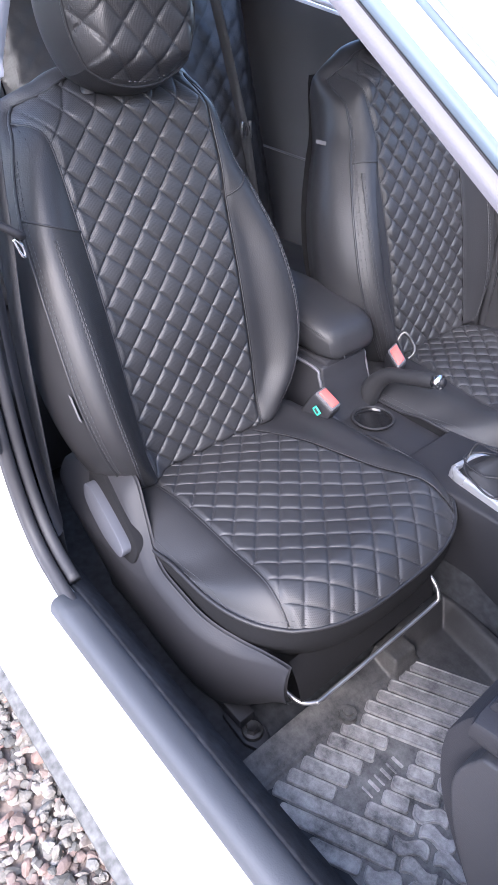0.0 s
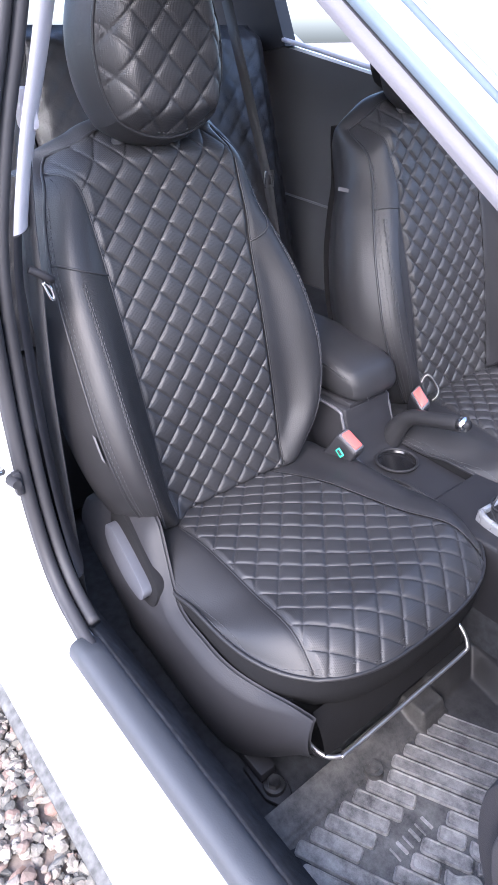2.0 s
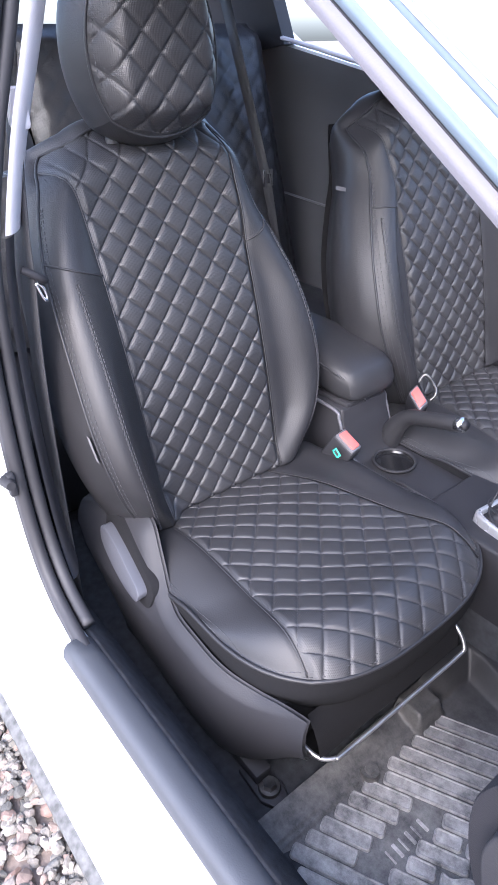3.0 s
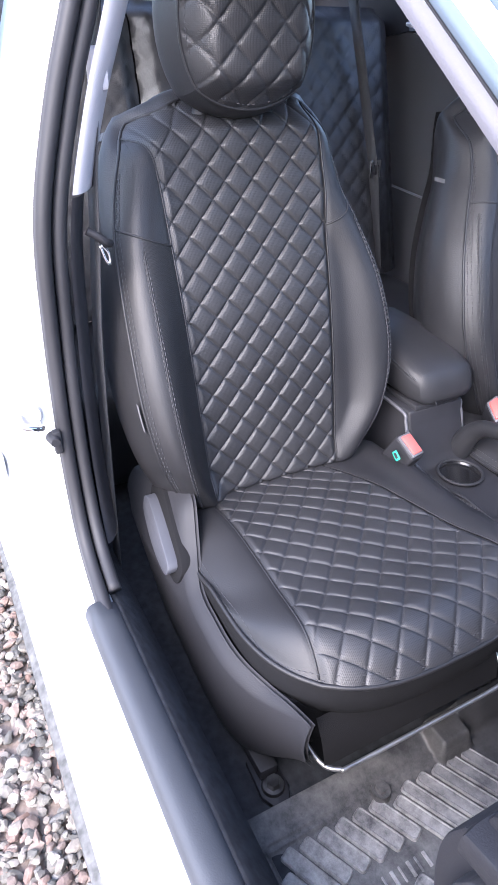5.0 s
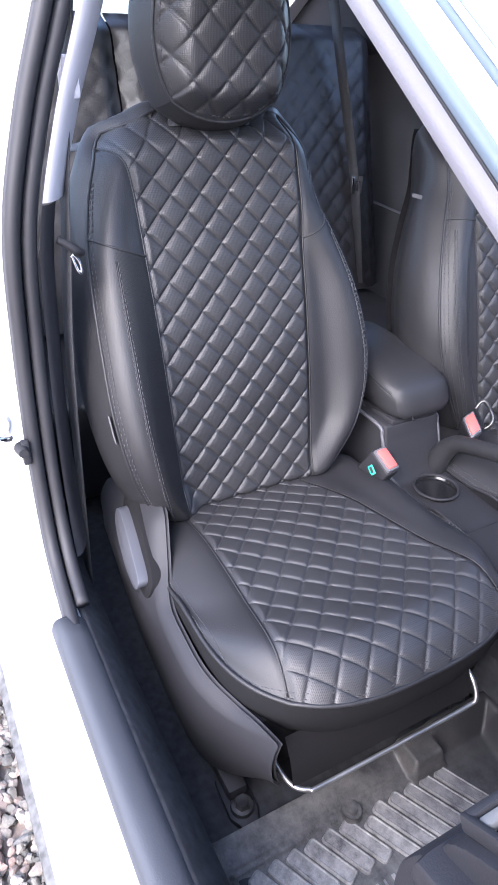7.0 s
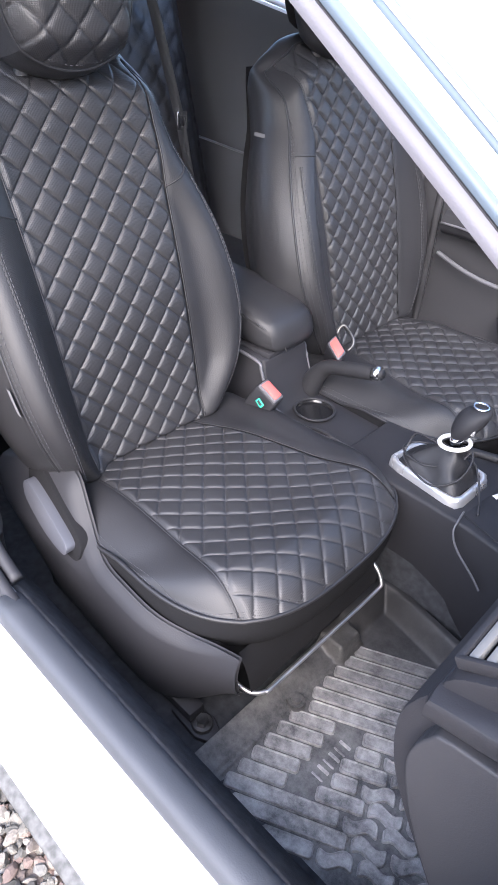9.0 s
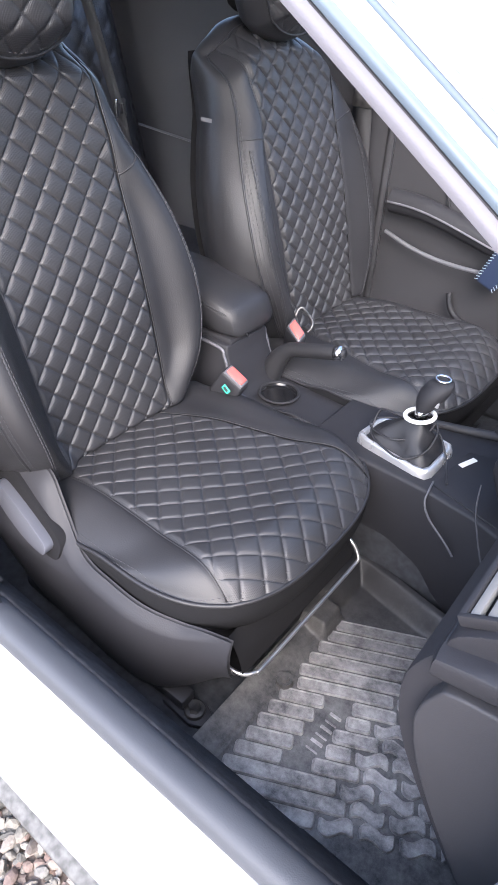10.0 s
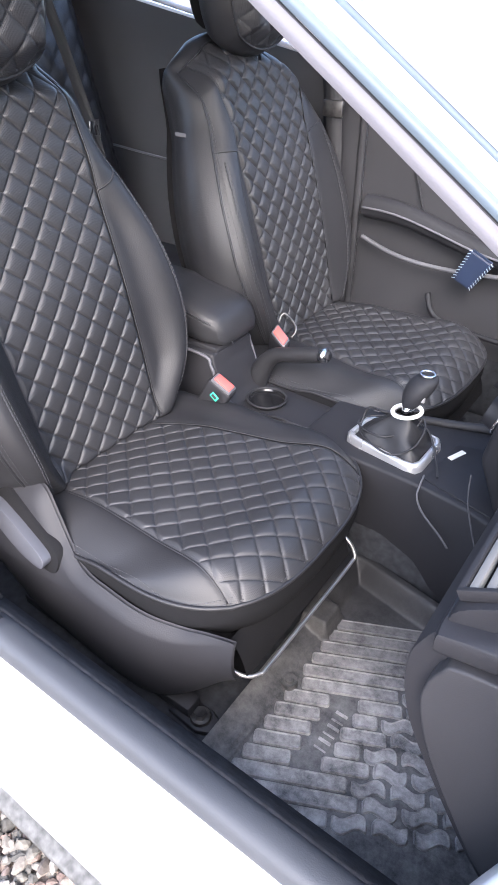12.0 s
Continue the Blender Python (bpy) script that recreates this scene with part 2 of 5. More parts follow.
def lerp_table(table, x):
    if x <= table[0][0]:
        return table[0][1]
    for (x0, y0), (x1, y1) in zip(table, table[1:]):
        if x <= x1:
            i = [q[0] for q in table].index(x0)
            t = (x - x0) / (x1 - x0)
            a, b = table[max(i - 1, 0)], table[min(i + 2, len(table) - 1)]
            m0 = (y1 - a[1]) / (x1 - a[0]) * (x1 - x0)
            m1 = (b[1] - y0) / (b[0] - x0) * (x1 - x0)
            return (2 * t ** 3 - 3 * t * t + 1) * y0 + (t ** 3 - 2 * t * t + t) * m0 + (3 * t * t - 2 * t ** 3) * y1 + (t ** 3 - t * t) * m1
    return table[-1][1]


def pillow(a, b, depth):
    """Height of a quilt whose seams run where a or b is whole."""
    g, q = abs(math.sin(math.pi * a)), abs(math.sin(math.pi * b))
    return depth * (0.66 * (1 - math.exp(-g / 0.16)) * (1 - math.exp(-q / 0.16)) + 0.34 * (g * q) ** 0.6)


def puff(s, t, w, h, depth):
    """Height of a diamond quilt at s across and t along."""
    return pillow(s / w + t / h, s / w - t / h, depth)


def thread_rows(name, lines, mat, parent, lift, length=0.0046, gap=0.0022, r=0.00055):
    """Rows of short stitches along several lines, as one part."""
    verts, faces = [], []
    for pts in lines:
        pts = [Vector(p) + lift for p in pts]
        dist = [0.0]
        for p, q in zip(pts, pts[1:]):
            dist.append(dist[-1] + (q - p).length)

        def at(d):
            k = 0
            while k < len(dist) - 2 and dist[k + 1] < d:
                k += 1
            f = (d - dist[k]) / max(1e-9, dist[k + 1] - dist[k])
            return pts[k].lerp(pts[k + 1], f)
        d = 0.001
        while d + length < dist[-1]:
            v, f = sweep([at(d), at(d + length)], circle(r, 4))
            o = len(verts)
            verts += v
            faces += [tuple(q + o for q in g) for g in f]
            d += length + gap
    return raw(name, verts, faces, mat, parent)


# ---- ground ----
GROUND = 0.08


def build_ground():
    rng = random.Random(3)
    r = 400
    raw("ground", [(-r, -r, GROUND - 0.012), (r, -r, GROUND - 0.012), (r, r, GROUND - 0.012), (-r, r, GROUND - 0.012)], [(0, 1, 2, 3)], STONE)
    tagged(bpy.data.objects["ground"], "grey crushed stone ground under the car", "ground", kind="structure")
    verts, faces = [], []
    ico = bmesh.new()
    bmesh.ops.create_icosphere(ico, subdivisions=2, radius=1)
    iv = [v.co.copy() for v in ico.verts]
    idx = [[v.index for v in f.verts] for f in ico.faces]
    ico.free()
    for _ in range(9000):
        x, y = rng.uniform(-1.6, 0.7), -0.74 - 0.75 * rng.random() ** 1.2
        s = rng.uniform(0.007, 0.0165)
        m = Euler((rng.uniform(-0.5, 0.5), rng.uniform(-0.5, 0.5), rng.uniform(0, 6.3))).to_matrix()
        sc = Vector((s * rng.uniform(0.9, 1.5), s * rng.uniform(0.7, 1.1), s * rng.uniform(0.5, 0.8)))
        o = len(verts)
        z = GROUND - 0.008 + rng.uniform(0, 0.014)
        cuts = [(Vector((rng.uniform(-1, 1), rng.uniform(-1, 1), rng.uniform(-1, 1))).normalized(), rng.uniform(0.45, 0.8)) for _ in range(6)]
        for v in iv:
            j = rng.uniform(0.95, 1.05)
            for nrm, lim in cuts:
                dd_ = v.dot(nrm)
                if dd_ > lim:
                    j = min(j, lim / dd_)
            p = m @ Vector((v.x * sc.x * j, v.y * sc.y * j, v.z * sc.z * j))
            verts.append((x + p.x, y + p.y, z + p.z))
        faces += [tuple(q + o for q in f) for f in idx]
    g = raw("gravel", verts, faces, STONE, smooth=False)
    tagged(g, "loose pinkish-grey crushed stone gravel beside the car", "gravel", kind="stuff")


build_ground()

# ---- car body ----
car = thing("car_body", "white painted car body with its passenger door opening", "car", kind="structure")


# painted sill: stepped section along the car
SILL = [(-0.655, 0.30), (-0.655, 0.455), (-0.700, 0.525), (-0.728, 0.538), (-0.735, 0.520), (-0.745, 0.480), (-0.785, 0.455), (-0.810, 0.430), (-0.823, 0.385), (-0.827, 0.330), (-0.818, 0.285), (-0.80, 0.24), (-0.76, 0.24), (-0.74, 0.29)]


def section_sheet(name, sec, xs, mat, parent, label="", close=True):
    verts = [(x, y, z) for x in xs for y, z in sec]
    k = len(sec)
    faces = []
    for i in range(len(xs) - 1):
        for j in range(k if close else k - 1):
            faces.append((i * k + j, (i + 1) * k + j, (i + 1) * k + (j + 1) % k, i * k + (j + 1) % k))
    if close:
        faces += [tuple(range(k)), tuple((len(xs) - 1) * k + j for j in range(k))[::-1]]
    return raw(name, verts, faces, mat, parent, label)


def refine(sec, per=5):
    return [(p.x, p.y) for p in smooth_path([(a, b, 0) for a, b in sec], per)]


section_sheet("sill", refine(SILL), [-1.7 + 0.1 * i for i in range(25)], PAINT, car, "glossy white painted door sill")
section_sheet("rocker_flange", [(-0.80, 0.27), (-0.816, 0.290), (-0.838, 0.276), (-0.840, 0.268), (-0.81, 0.24)], [-1.7 + 0.2 * i for i in range(13)], FLANGE_DIRT, car, "dusty lower edge of the sill")
# plastic scuff trim over the inner flange
TRIM = [(-0.692, 0.500), (-0.696, 0.526), (-0.706, 0.541), (-0.722, 0.549), (-0.737, 0.550), (-0.746, 0.541), (-0.747, 0.520), (-0.72, 0.51), (-0.70, 0.49)]
section_sheet("sill_trim", refine(TRIM, 4), [-0.13 + 0.04 * i for i in range(20)], SILL_PLASTIC, car, "dark grey plastic scuff trim on the sill")


section_sheet("sill_lining", [(-0.650, 0.30), (-0.650, 0.46), (-0.692, 0.528), (-0.698, 0.532), (-0.704, 0.522), (-0.66, 0.44), (-0.66, 0.30)], [-1.3 + 0.1 * i for i in range(20)], CARPET, car, "dark carpet lining inside the sill")


# door pillar behind the passenger door
PILLAR = [  # x, z of the line; inner and outer y; drop and set-back of the outer edge
    (-0.31, 1.52, -0.555, -0.60, 0.0, 0.02), (-0.31, 1.32, -0.622, -0.675, 0.0, 0.03), (-0.31, 1.20, -0.664, -0.715, 0.0, 0.03),
    (-0.307, 1.06, -0.700, -0.755, 0.0, 0.035), (-0.305, 0.90, -0.712, -0.792, 0.0, 0.035), (-0.295, 0.74, -0.718, -0.802, 0.0, 0.03),
    (-0.270, 0.62, -0.721, -0.808, 0.0, 0.02), (-0.225, 0.555, -0.724, -0.812, 0.03, 0.01), (-0.150, 0.522, -0.727, -0.812, 0.07, 0.0), (-0.06, 0.500, -0.730, -0.808, 0.085, 0.0), (0.05, 0.470, -0.735, -0.800, 0.10, 0.0)]


def along(table, t):
    """Catmull-Rom of rows of numbers at t from 0 to 1."""
    n = len(table) - 1
    f = min(max(t, 0), 1) * n
    i = min(int(f), n - 1)
    f -= i
    rows = [table[min(max(i + k, 0), n)] for k in (-1, 0, 1, 2)]
    return [0.5 * (2 * b + (c - a) * f + (2 * a - 5 * b + 4 * c - d) * f * f + (3 * b - a - 3 * c + d) * f ** 3) for a, b, c, d in zip(*rows)]


def pillar_face(u, v):
    x, z, yi, yo, drop, back = along(PILLAR, v)
    bulge = math.sin(math.pi * min(u, 1.0)) * 0.008
    k = smoothstep(0.75, 1.0, u)
    return (x - back * u + bulge - 0.05 * k * k, yi + (yo - yi) * u, z - drop * u ** 1.3 + 0.3 * bulge)


raw("door_pillar", *grid(pillar_face, 14, 70), PAINT, car, "white painted door pillar with the lock striker")


def seal_line(off_y, off_x):
    out = []
    for i in range(71):
        x, z, yi, yo, drop, back = along(PILLAR, i / 70 * 0.89)
        fwd = smoothstep(0.75, 0.2, z - 0.35)
        out.append(Vector((x + off_x * (1 - 0.7 * fwd), yi + off_y, z + 0.01 + 0.012 * fwd)))
    return out


SEAL_SECTION = [(-0.012, -0.004), (-0.008, 0.009), (0.0, 0.013), (0.008, 0.009), (0.012, -0.004), (0.0, -0.008)]
for dy, dx, cut in ((0.010, 0.012, 71), (0.032, 0.006, 64)):
    raw("door_seal", *sweep(seal_line(dy, dx)[:cut], SEAL_SECTION, up=(1, 0, 0.3)), RUBBER, car, "black rubber door seal")


# inner trim of the pillar: light grey above, charcoal below
def pillar_trim(z0, z1, d0, d1):
    def fn(u, v):
        z = z0 + (z1 - z0) * v
        lo, hi = 0.0, 0.95
        for _ in range(24):
            m = (lo + hi) / 2
            lo, hi = (m, hi) if along(PILLAR, m)[1] > z else (lo, m)
        x, _, yi, _, _, _ = along(PILLAR, lo)
        y = yi + 0.045 + u * (d0 + (d1 - d0) * v)
        return (x + 0.012 - 0.05 * u * u, y, z)
    return fn


raw("upper_pillar_trim", *grid(pillar_trim(1.104, 1.52, 0.040, 0.050), 8, 30), PLASTIC_GREY, car, "light grey plastic pillar trim")
raw("lower_pillar_trim", *grid(pillar_trim(0.57, 1.101, 0.03, 0.03), 8, 30), PLASTIC_DARK, car, "charcoal plastic pillar trim")
part("trim_clip", box_bm(-0.340, -0.315, -0.600, -0.575, 1.22, 1.27, 0.008), PLASTIC_GREY, car)

# lock striker and bump stop
st = thing("door_striker", "bare metal lock striker bolted to the white door pillar", "striker", at=(-0.29, -0.755, 0.80))
bm = bmesh.new()
bmesh.ops.create_cone(bm, cap_ends=True, segments=16, radius1=0.022, radius2=0.018, depth=0.006, matrix=Matrix.Translation((-0.294, -0.755, 0.80)) @ Euler((0, radians(90), 0)).to_matrix().to_4x4())
part("plate", bm, PAINT_DIRTY, st)
tube("loop", smooth_path([(-0.292, -0.742, 0.787), (-0.268, -0.742, 0.790), (-0.262, -0.755, 0.795), (-0.268, -0.768, 0.80), (-0.292, -0.768, 0.803)], 5), 0.0045, CHROME, st)
bs = thing("bump_stop", "black rubber bump stop on the door pillar", "bump stop", at=(-0.28, -0.722, 0.755))
bm = bmesh.new()
bmesh.ops.create_cone(bm, cap_ends=True, segments=12, radius1=0.011, radius2=0.007, depth=0.02, matrix=Matrix.Translation((-0.273, -0.727, 0.762)) @ Euler((0, radians(90), 0)).to_matrix().to_4x4())
part("cone", bm, RUBBER, bs)
part("clip", box_bm(-0.285, -0.272, -0.728, -0.716, 0.735, 0.775, 0.003), RUBBER, bs)

# front pillar of the windscreen
A0, AD = Vector((0.66, -0.583, 1.015)), Vector((-0.847, 0.077, 0.526)).normalized()
AN = (Vector((0.10, -0.85, 0.45)) - Vector((0.10, -0.85, 0.45)).dot(AD) * AD).normalized()
AE = AD.cross(AN)
AE = AE if AE.z > 0 else -AE


def a_strip(name, e0, e1, crown, mat, label, sink=0.0, length=1.05):
    def fn(u, v):
        p = A0 + AD * (v * length) + AE * (e0 + (e1 - e0) * u) + AN * (crown * math.sin(math.pi * u) - sink)
        return (p.x, p.y, p.z + 0.004 * math.sin(math.pi * v))
    return raw(name, *grid(fn, 10, 24), mat, car, label)


a_strip("front_pillar_trim", -0.004, 0.0085, 0.003, PLASTIC_GREY_DIMMED, "light grey plastic front pillar trim")
a_strip("front_pillar_gap", 0.0085, 0.0105, -0.001, RUBBER, "dark joint beside the pillar trim", 0.001)
a_strip("front_pillar_seal", 0.0105, 0.020, 0.003, SEAL_GREY, "grey rubber seal along the front pillar")
a_strip("front_pillar", 0.020, 0.034, 0.003, PAINT, "white painted windscreen pillar")
a_strip("windscreen_rubber", 0.034, 0.039, 0.001, SEAL_GREY, "windscreen edge rubber", 0.001)
# white sheet beyond the rubber paints the sky's reflection in the windscreen
a_strip("sky_reflection_panel", 0.039, 0.17, 0.012, PAINT, "white painted outer pillar panel")


# roof, far side, rear and front, as plain panels with thickness
def slab(name, pts, thick, mat, label, parent=car):
    bm = bmesh.new()
    v = [bm.verts.new(p) for p in pts]
    f = bm.faces.new(v)
    r = bmesh.ops.extrude_face_region(bm, geom=[f])
    for q in r["geom"]:
        if isinstance(q, bmesh.types.BMVert):
            q.co += Vector(thick)
    return part(name, bm, mat, parent, label, smooth=False)


slab("roof", [(-0.10, -0.53, 1.50), (-1.5, -0.53, 1.55), (-1.5, 0.55, 1.55), (-0.10, 0.55, 1.50)], (0, 0, 0.04), PLASTIC_GREY, "light grey roof lining")
slab("far_front_pillar", [(-0.14, 0.54, 1.50), (-0.22, 0.55, 1.50), (0.66, 0.66, 1.00), (0.74, 0.66, 1.00)], (0, 0.04, 0.0), PLASTIC_GREY, "light grey far windscreen pillar")
FRONT_GLASS = raw("windscreen", [(0.70, -0.60, 1.06), (0.85, 0.0, 1.06), (0.70, 0.60, 1.06), (-0.08, -0.50, 1.52), (0.02, 0, 1.54), (-0.08, 0.52, 1.52)], [(0, 1, 4, 3), (1, 2, 5, 4)], GLASS, car, "windscreen glass")
FRONT_GLASS.visible_shadow = False
slab("firewall", [(0.78, -0.70, 0.25), (0.78, 0.72, 0.25), (0.78, 0.72, 1.03), (0.78, -0.70, 1.03)], (0.03, 0, 0), PLASTIC_DARK, "dark bulkhead under the dashboard")
slab("bonnet", [(0.80, -0.70, 1.03), (0.80, 0.72, 1.03), (1.75, 0.62, 0.90), (1.75, -0.60, 0.90)], (0, 0, 0.03), PAINT, "white painted bonnet")

# floor
floor = thing("floor_carpet", "black carpeted car floor with the centre tunnel", "carpet", kind="structure")
FLOOR_SEC = [(-0.66, 0.45), (-0.645, 0.34), (-0.62, 0.292), (-0.58, 0.280), (-0.11, 0.280), (-0.088, 0.30), (-0.072, 0.44), (-0.05, 0.48), (0.09, 0.48), (0.135, 0.44), (0.165, 0.30), (0.21, 0.28), (0.62, 0.28), (0.66, 0.30), (0.68, 0.45)]
section_sheet("carpet", refine(FLOOR_SEC, 4), [-1.3 + 0.1 * i for i in range(22)], CARPET, floor, close=False)
slab("underbody", [(-1.6, -0.76, 0.24), (0.9, -0.76, 0.24), (0.9, 0.8, 0.24), (-1.6, 0.8, 0.24)], (0, 0, 0.02), PLASTIC_DARK, "dark underbody")

# far side of the cabin
slab("far_side_wall", [(-1.7, 0.74, 0.2), (0.9, 0.74, 0.2), (0.9, 0.74, 1.02), (-0.2, 0.74, 1.09), (-1.28, 0.72, 1.30), (-1.7, 0.70, 1.55)], (0, 0.06, 0), PAINT, "white painted far side of the car")


def door_panel(name, x0, x1, zt0, zt1, label, trim):
    """Inner panel of a door with pocket, armrest and trim strips."""
    d = thing(name, label, "car door", kind="structure", at=((x0 + x1) / 2, 0.70, 0.3))

    def fn(u, v):
        x = x0 + (x1 - x0) * u
        top = zt0 + (zt1 - zt0) * u
        z = 0.31 + (top - 0.31) * v
        y = 0.705 - 0.025 * math.exp(-((z - 0.42) / 0.10) ** 2) - 0.02 * smoothstep(0.85, 1.0, v)
        return (x, y, z)
    raw("panel", *grid(fn, 24, 30, True), trim, d)
    return d


dd = door_panel("door_1", -0.30, 0.72, 1.11, 1.04, "closed driver's door with charcoal panel and grey trim strip", DOOR_TRIM)
tube("trim_strip", smooth_path([(-0.275, 0.682, 0.715), (-0.18, 0.672, 0.69), (-0.08, 0.668, 0.678), (0.05, 0.668, 0.680), (0.3, 0.672, 0.70)], 8), 0.006, SATIN, dd, "satin grey trim strip")


def arm_fn(u, v):
    x = -0.27 + 0.75 * u
    a = 2 * math.pi * v
    zc = 0.80 - 0.075 * smoothstep(0.05, 0.6, u)
    return (x, 0.685 - 0.028 * math.cos(a), zc + 0.032 * math.sin(a) * (1 - 0.4 * u))


raw("armrest", *grid(arm_fn, 30, 14), PLASTIC_DARK, dd, "charcoal padded armrest")
tube("armrest_edge", [(arm_fn(i / 30, 0.95)[0], arm_fn(i / 30, 0.95)[1] - 0.004, arm_fn(i / 30, 0.95)[2] + 0.012) for i in range(31)], 0.003, SATIN, dd)
tube("map_pocket_edge", smooth_path([(-0.05, 0.672, 0.60), (0.0, 0.655, 0.54), (0.2, 0.65, 0.52), (0.55, 0.655, 0.52)], 6), 0.008, PLASTIC_DARK, dd)
tube("sail_edge", smooth_path([(-0.17, 0.70, 0.98), (-0.12, 0.695, 0.84), (-0.10, 0.69, 0.80)], 5), 0.003, PLASTIC_DARK, dd)
rd = door_panel("door_2", -1.45, -0.38, 1.33, 1.13, "closed rear door with plain charcoal panel", DOOR_TRIM_LIFTED)
tube("trim_strip", [(-1.35, 0.668, 0.86), (-1.0, 0.668, 0.835), (-0.6, 0.668, 0.82)], 0.004, SATIN, rd)
tube("window_ledge", [(-1.27, 0.668, 1.318), (-1.1, 0.670, 1.287), (-0.88, 0.674, 1.242), (-0.40, 0.676, 1.14)], 0.007, PLASTIC_GREY, rd, "light grey window ledge")
slab("far_rear_quarter", [(-1.26, 0.67, 1.30), (-1.30, 0.60, 1.56), (-2.0, 0.60, 1.56), (-2.0, 0.67, 1.2)], (0, 0.05, 0), PLASTIC_DARK, "dark quarter panel behind the rear door")

# far door pillar with belt
fp = thing("far_pillar", "charcoal door pillar with seat belt behind the driver's seat", "pillar", kind="structure", at=(-0.36, 0.68, 0.3))


def far_pillar_fn(u, v):
    z = 0.30 + 1.22 * v
    lean = 0.12 * smoothstep(1.0, 1.52, z)
    return (-0.292 - 0.12 * u - 0.03 * v, 0.690 - 0.02 * math.sin(math.pi * u) - lean, z)


raw("cover", *grid(far_pillar_fn, 10, 30), PLASTIC_DARK, fp)
tube("seal", [(-0.305, 0.690 - 0.12 * smoothstep(1.0, 1.52, 0.45 + 1.05 * i / 20), 0.45 + 1.05 * i / 20) for i in range(21)], 0.011, RUBBER, fp, "black rubber door seal")
raw("belt_webbing", *sweep([(-0.375, 0.58, 1.42), (-0.37, 0.63, 1.10), (-0.36, 0.655, 0.80), (-0.36, 0.66, 0.45)], [(-0.023, -0.001), (0.023, -0.001), (0.023, 0.001), (-0.023, 0.001)], up=(0, 1, 0)), WEBBING, fp, "dark grey belt webbing")
part("belt_clip", box_bm(-0.345, -0.325, 0.655, 0.662, 0.79, 0.83, 0.003), CHROME, fp)
part("belt_buckle", box_bm(-0.40, -0.34, 0.628, 0.64, 1.02, 1.06, 0.004), STEEL, fp)

# rear of the cabin
slab("rear_shelf", [(-1.50, -0.66, 1.30), (-2.0, -0.66, 1.30), (-2.0, 0.66, 1.30), (-1.50, 0.66, 1.30)], (0, 0, -0.04), PLASTIC_DARK, "dark rear shelf")
for nm, y0, y1 in (("rear_roof_pillar", -0.72, -0.62), ("rear_roof_pillar", 0.58, 0.66)):
    slab(nm, [(-1.5, y0, 1.55), (-1.5, y1, 1.55), (-2.0, y1, 1.28), (-2.0, y0, 1.28)], (0, 0, 0.03), PLASTIC_GREY, "light grey rear pillar")

# the rear passenger door on the near side, standing ajar
nd = thing("rear_passenger_door", "white painted rear door with dark window frame", "car door", at=(-0.40, -0.80, 0.3))
NEAR_DOOR = [(-0.70, 0.30), (-0.80, 0.32), (-0.83, 0.45), (-0.835, 0.70), (-0.82, 0.95), (-0.79, 1.08), (-0.76, 1.08), (-0.75, 0.9), (-0.72, 0.6)]
section_sheet("door_shell", refine(NEAR_DOOR, 4), [-1.45, -1.2, -0.9, -0.6, -0.42, -0.365], PAINT, nd)
raw("window_frame", *sweep([(-0.355, -0.778, 1.05), (-0.37, -0.735, 1.22), (-0.39, -0.66, 1.45), (-0.42, -0.62, 1.52)], [(-0.018, -0.012), (0.018, -0.012), (0.018, 0.012), (-0.018, 0.012)], up=(0, -1, 0.3)), RUBBER, nd, "black window frame")
g = slab("window_glass", [(-0.385, -0.782, 1.06), (-0.42, -0.65, 1.50), (-1.2, -0.65, 1.50), (-1.4, -0.782, 1.06)], (0, 0.004, 0), GLASS, "window glass", nd)
g.visible_shadow = False
for z in (0.60, 0.70):
    hg = box_bm(-0.37, -0.325, -0.822, -0.800, z - 0.025, z + 0.02, 0.006)
    part("hinge", hg, PAINT_DIRTY, nd, "dusty white door hinge")


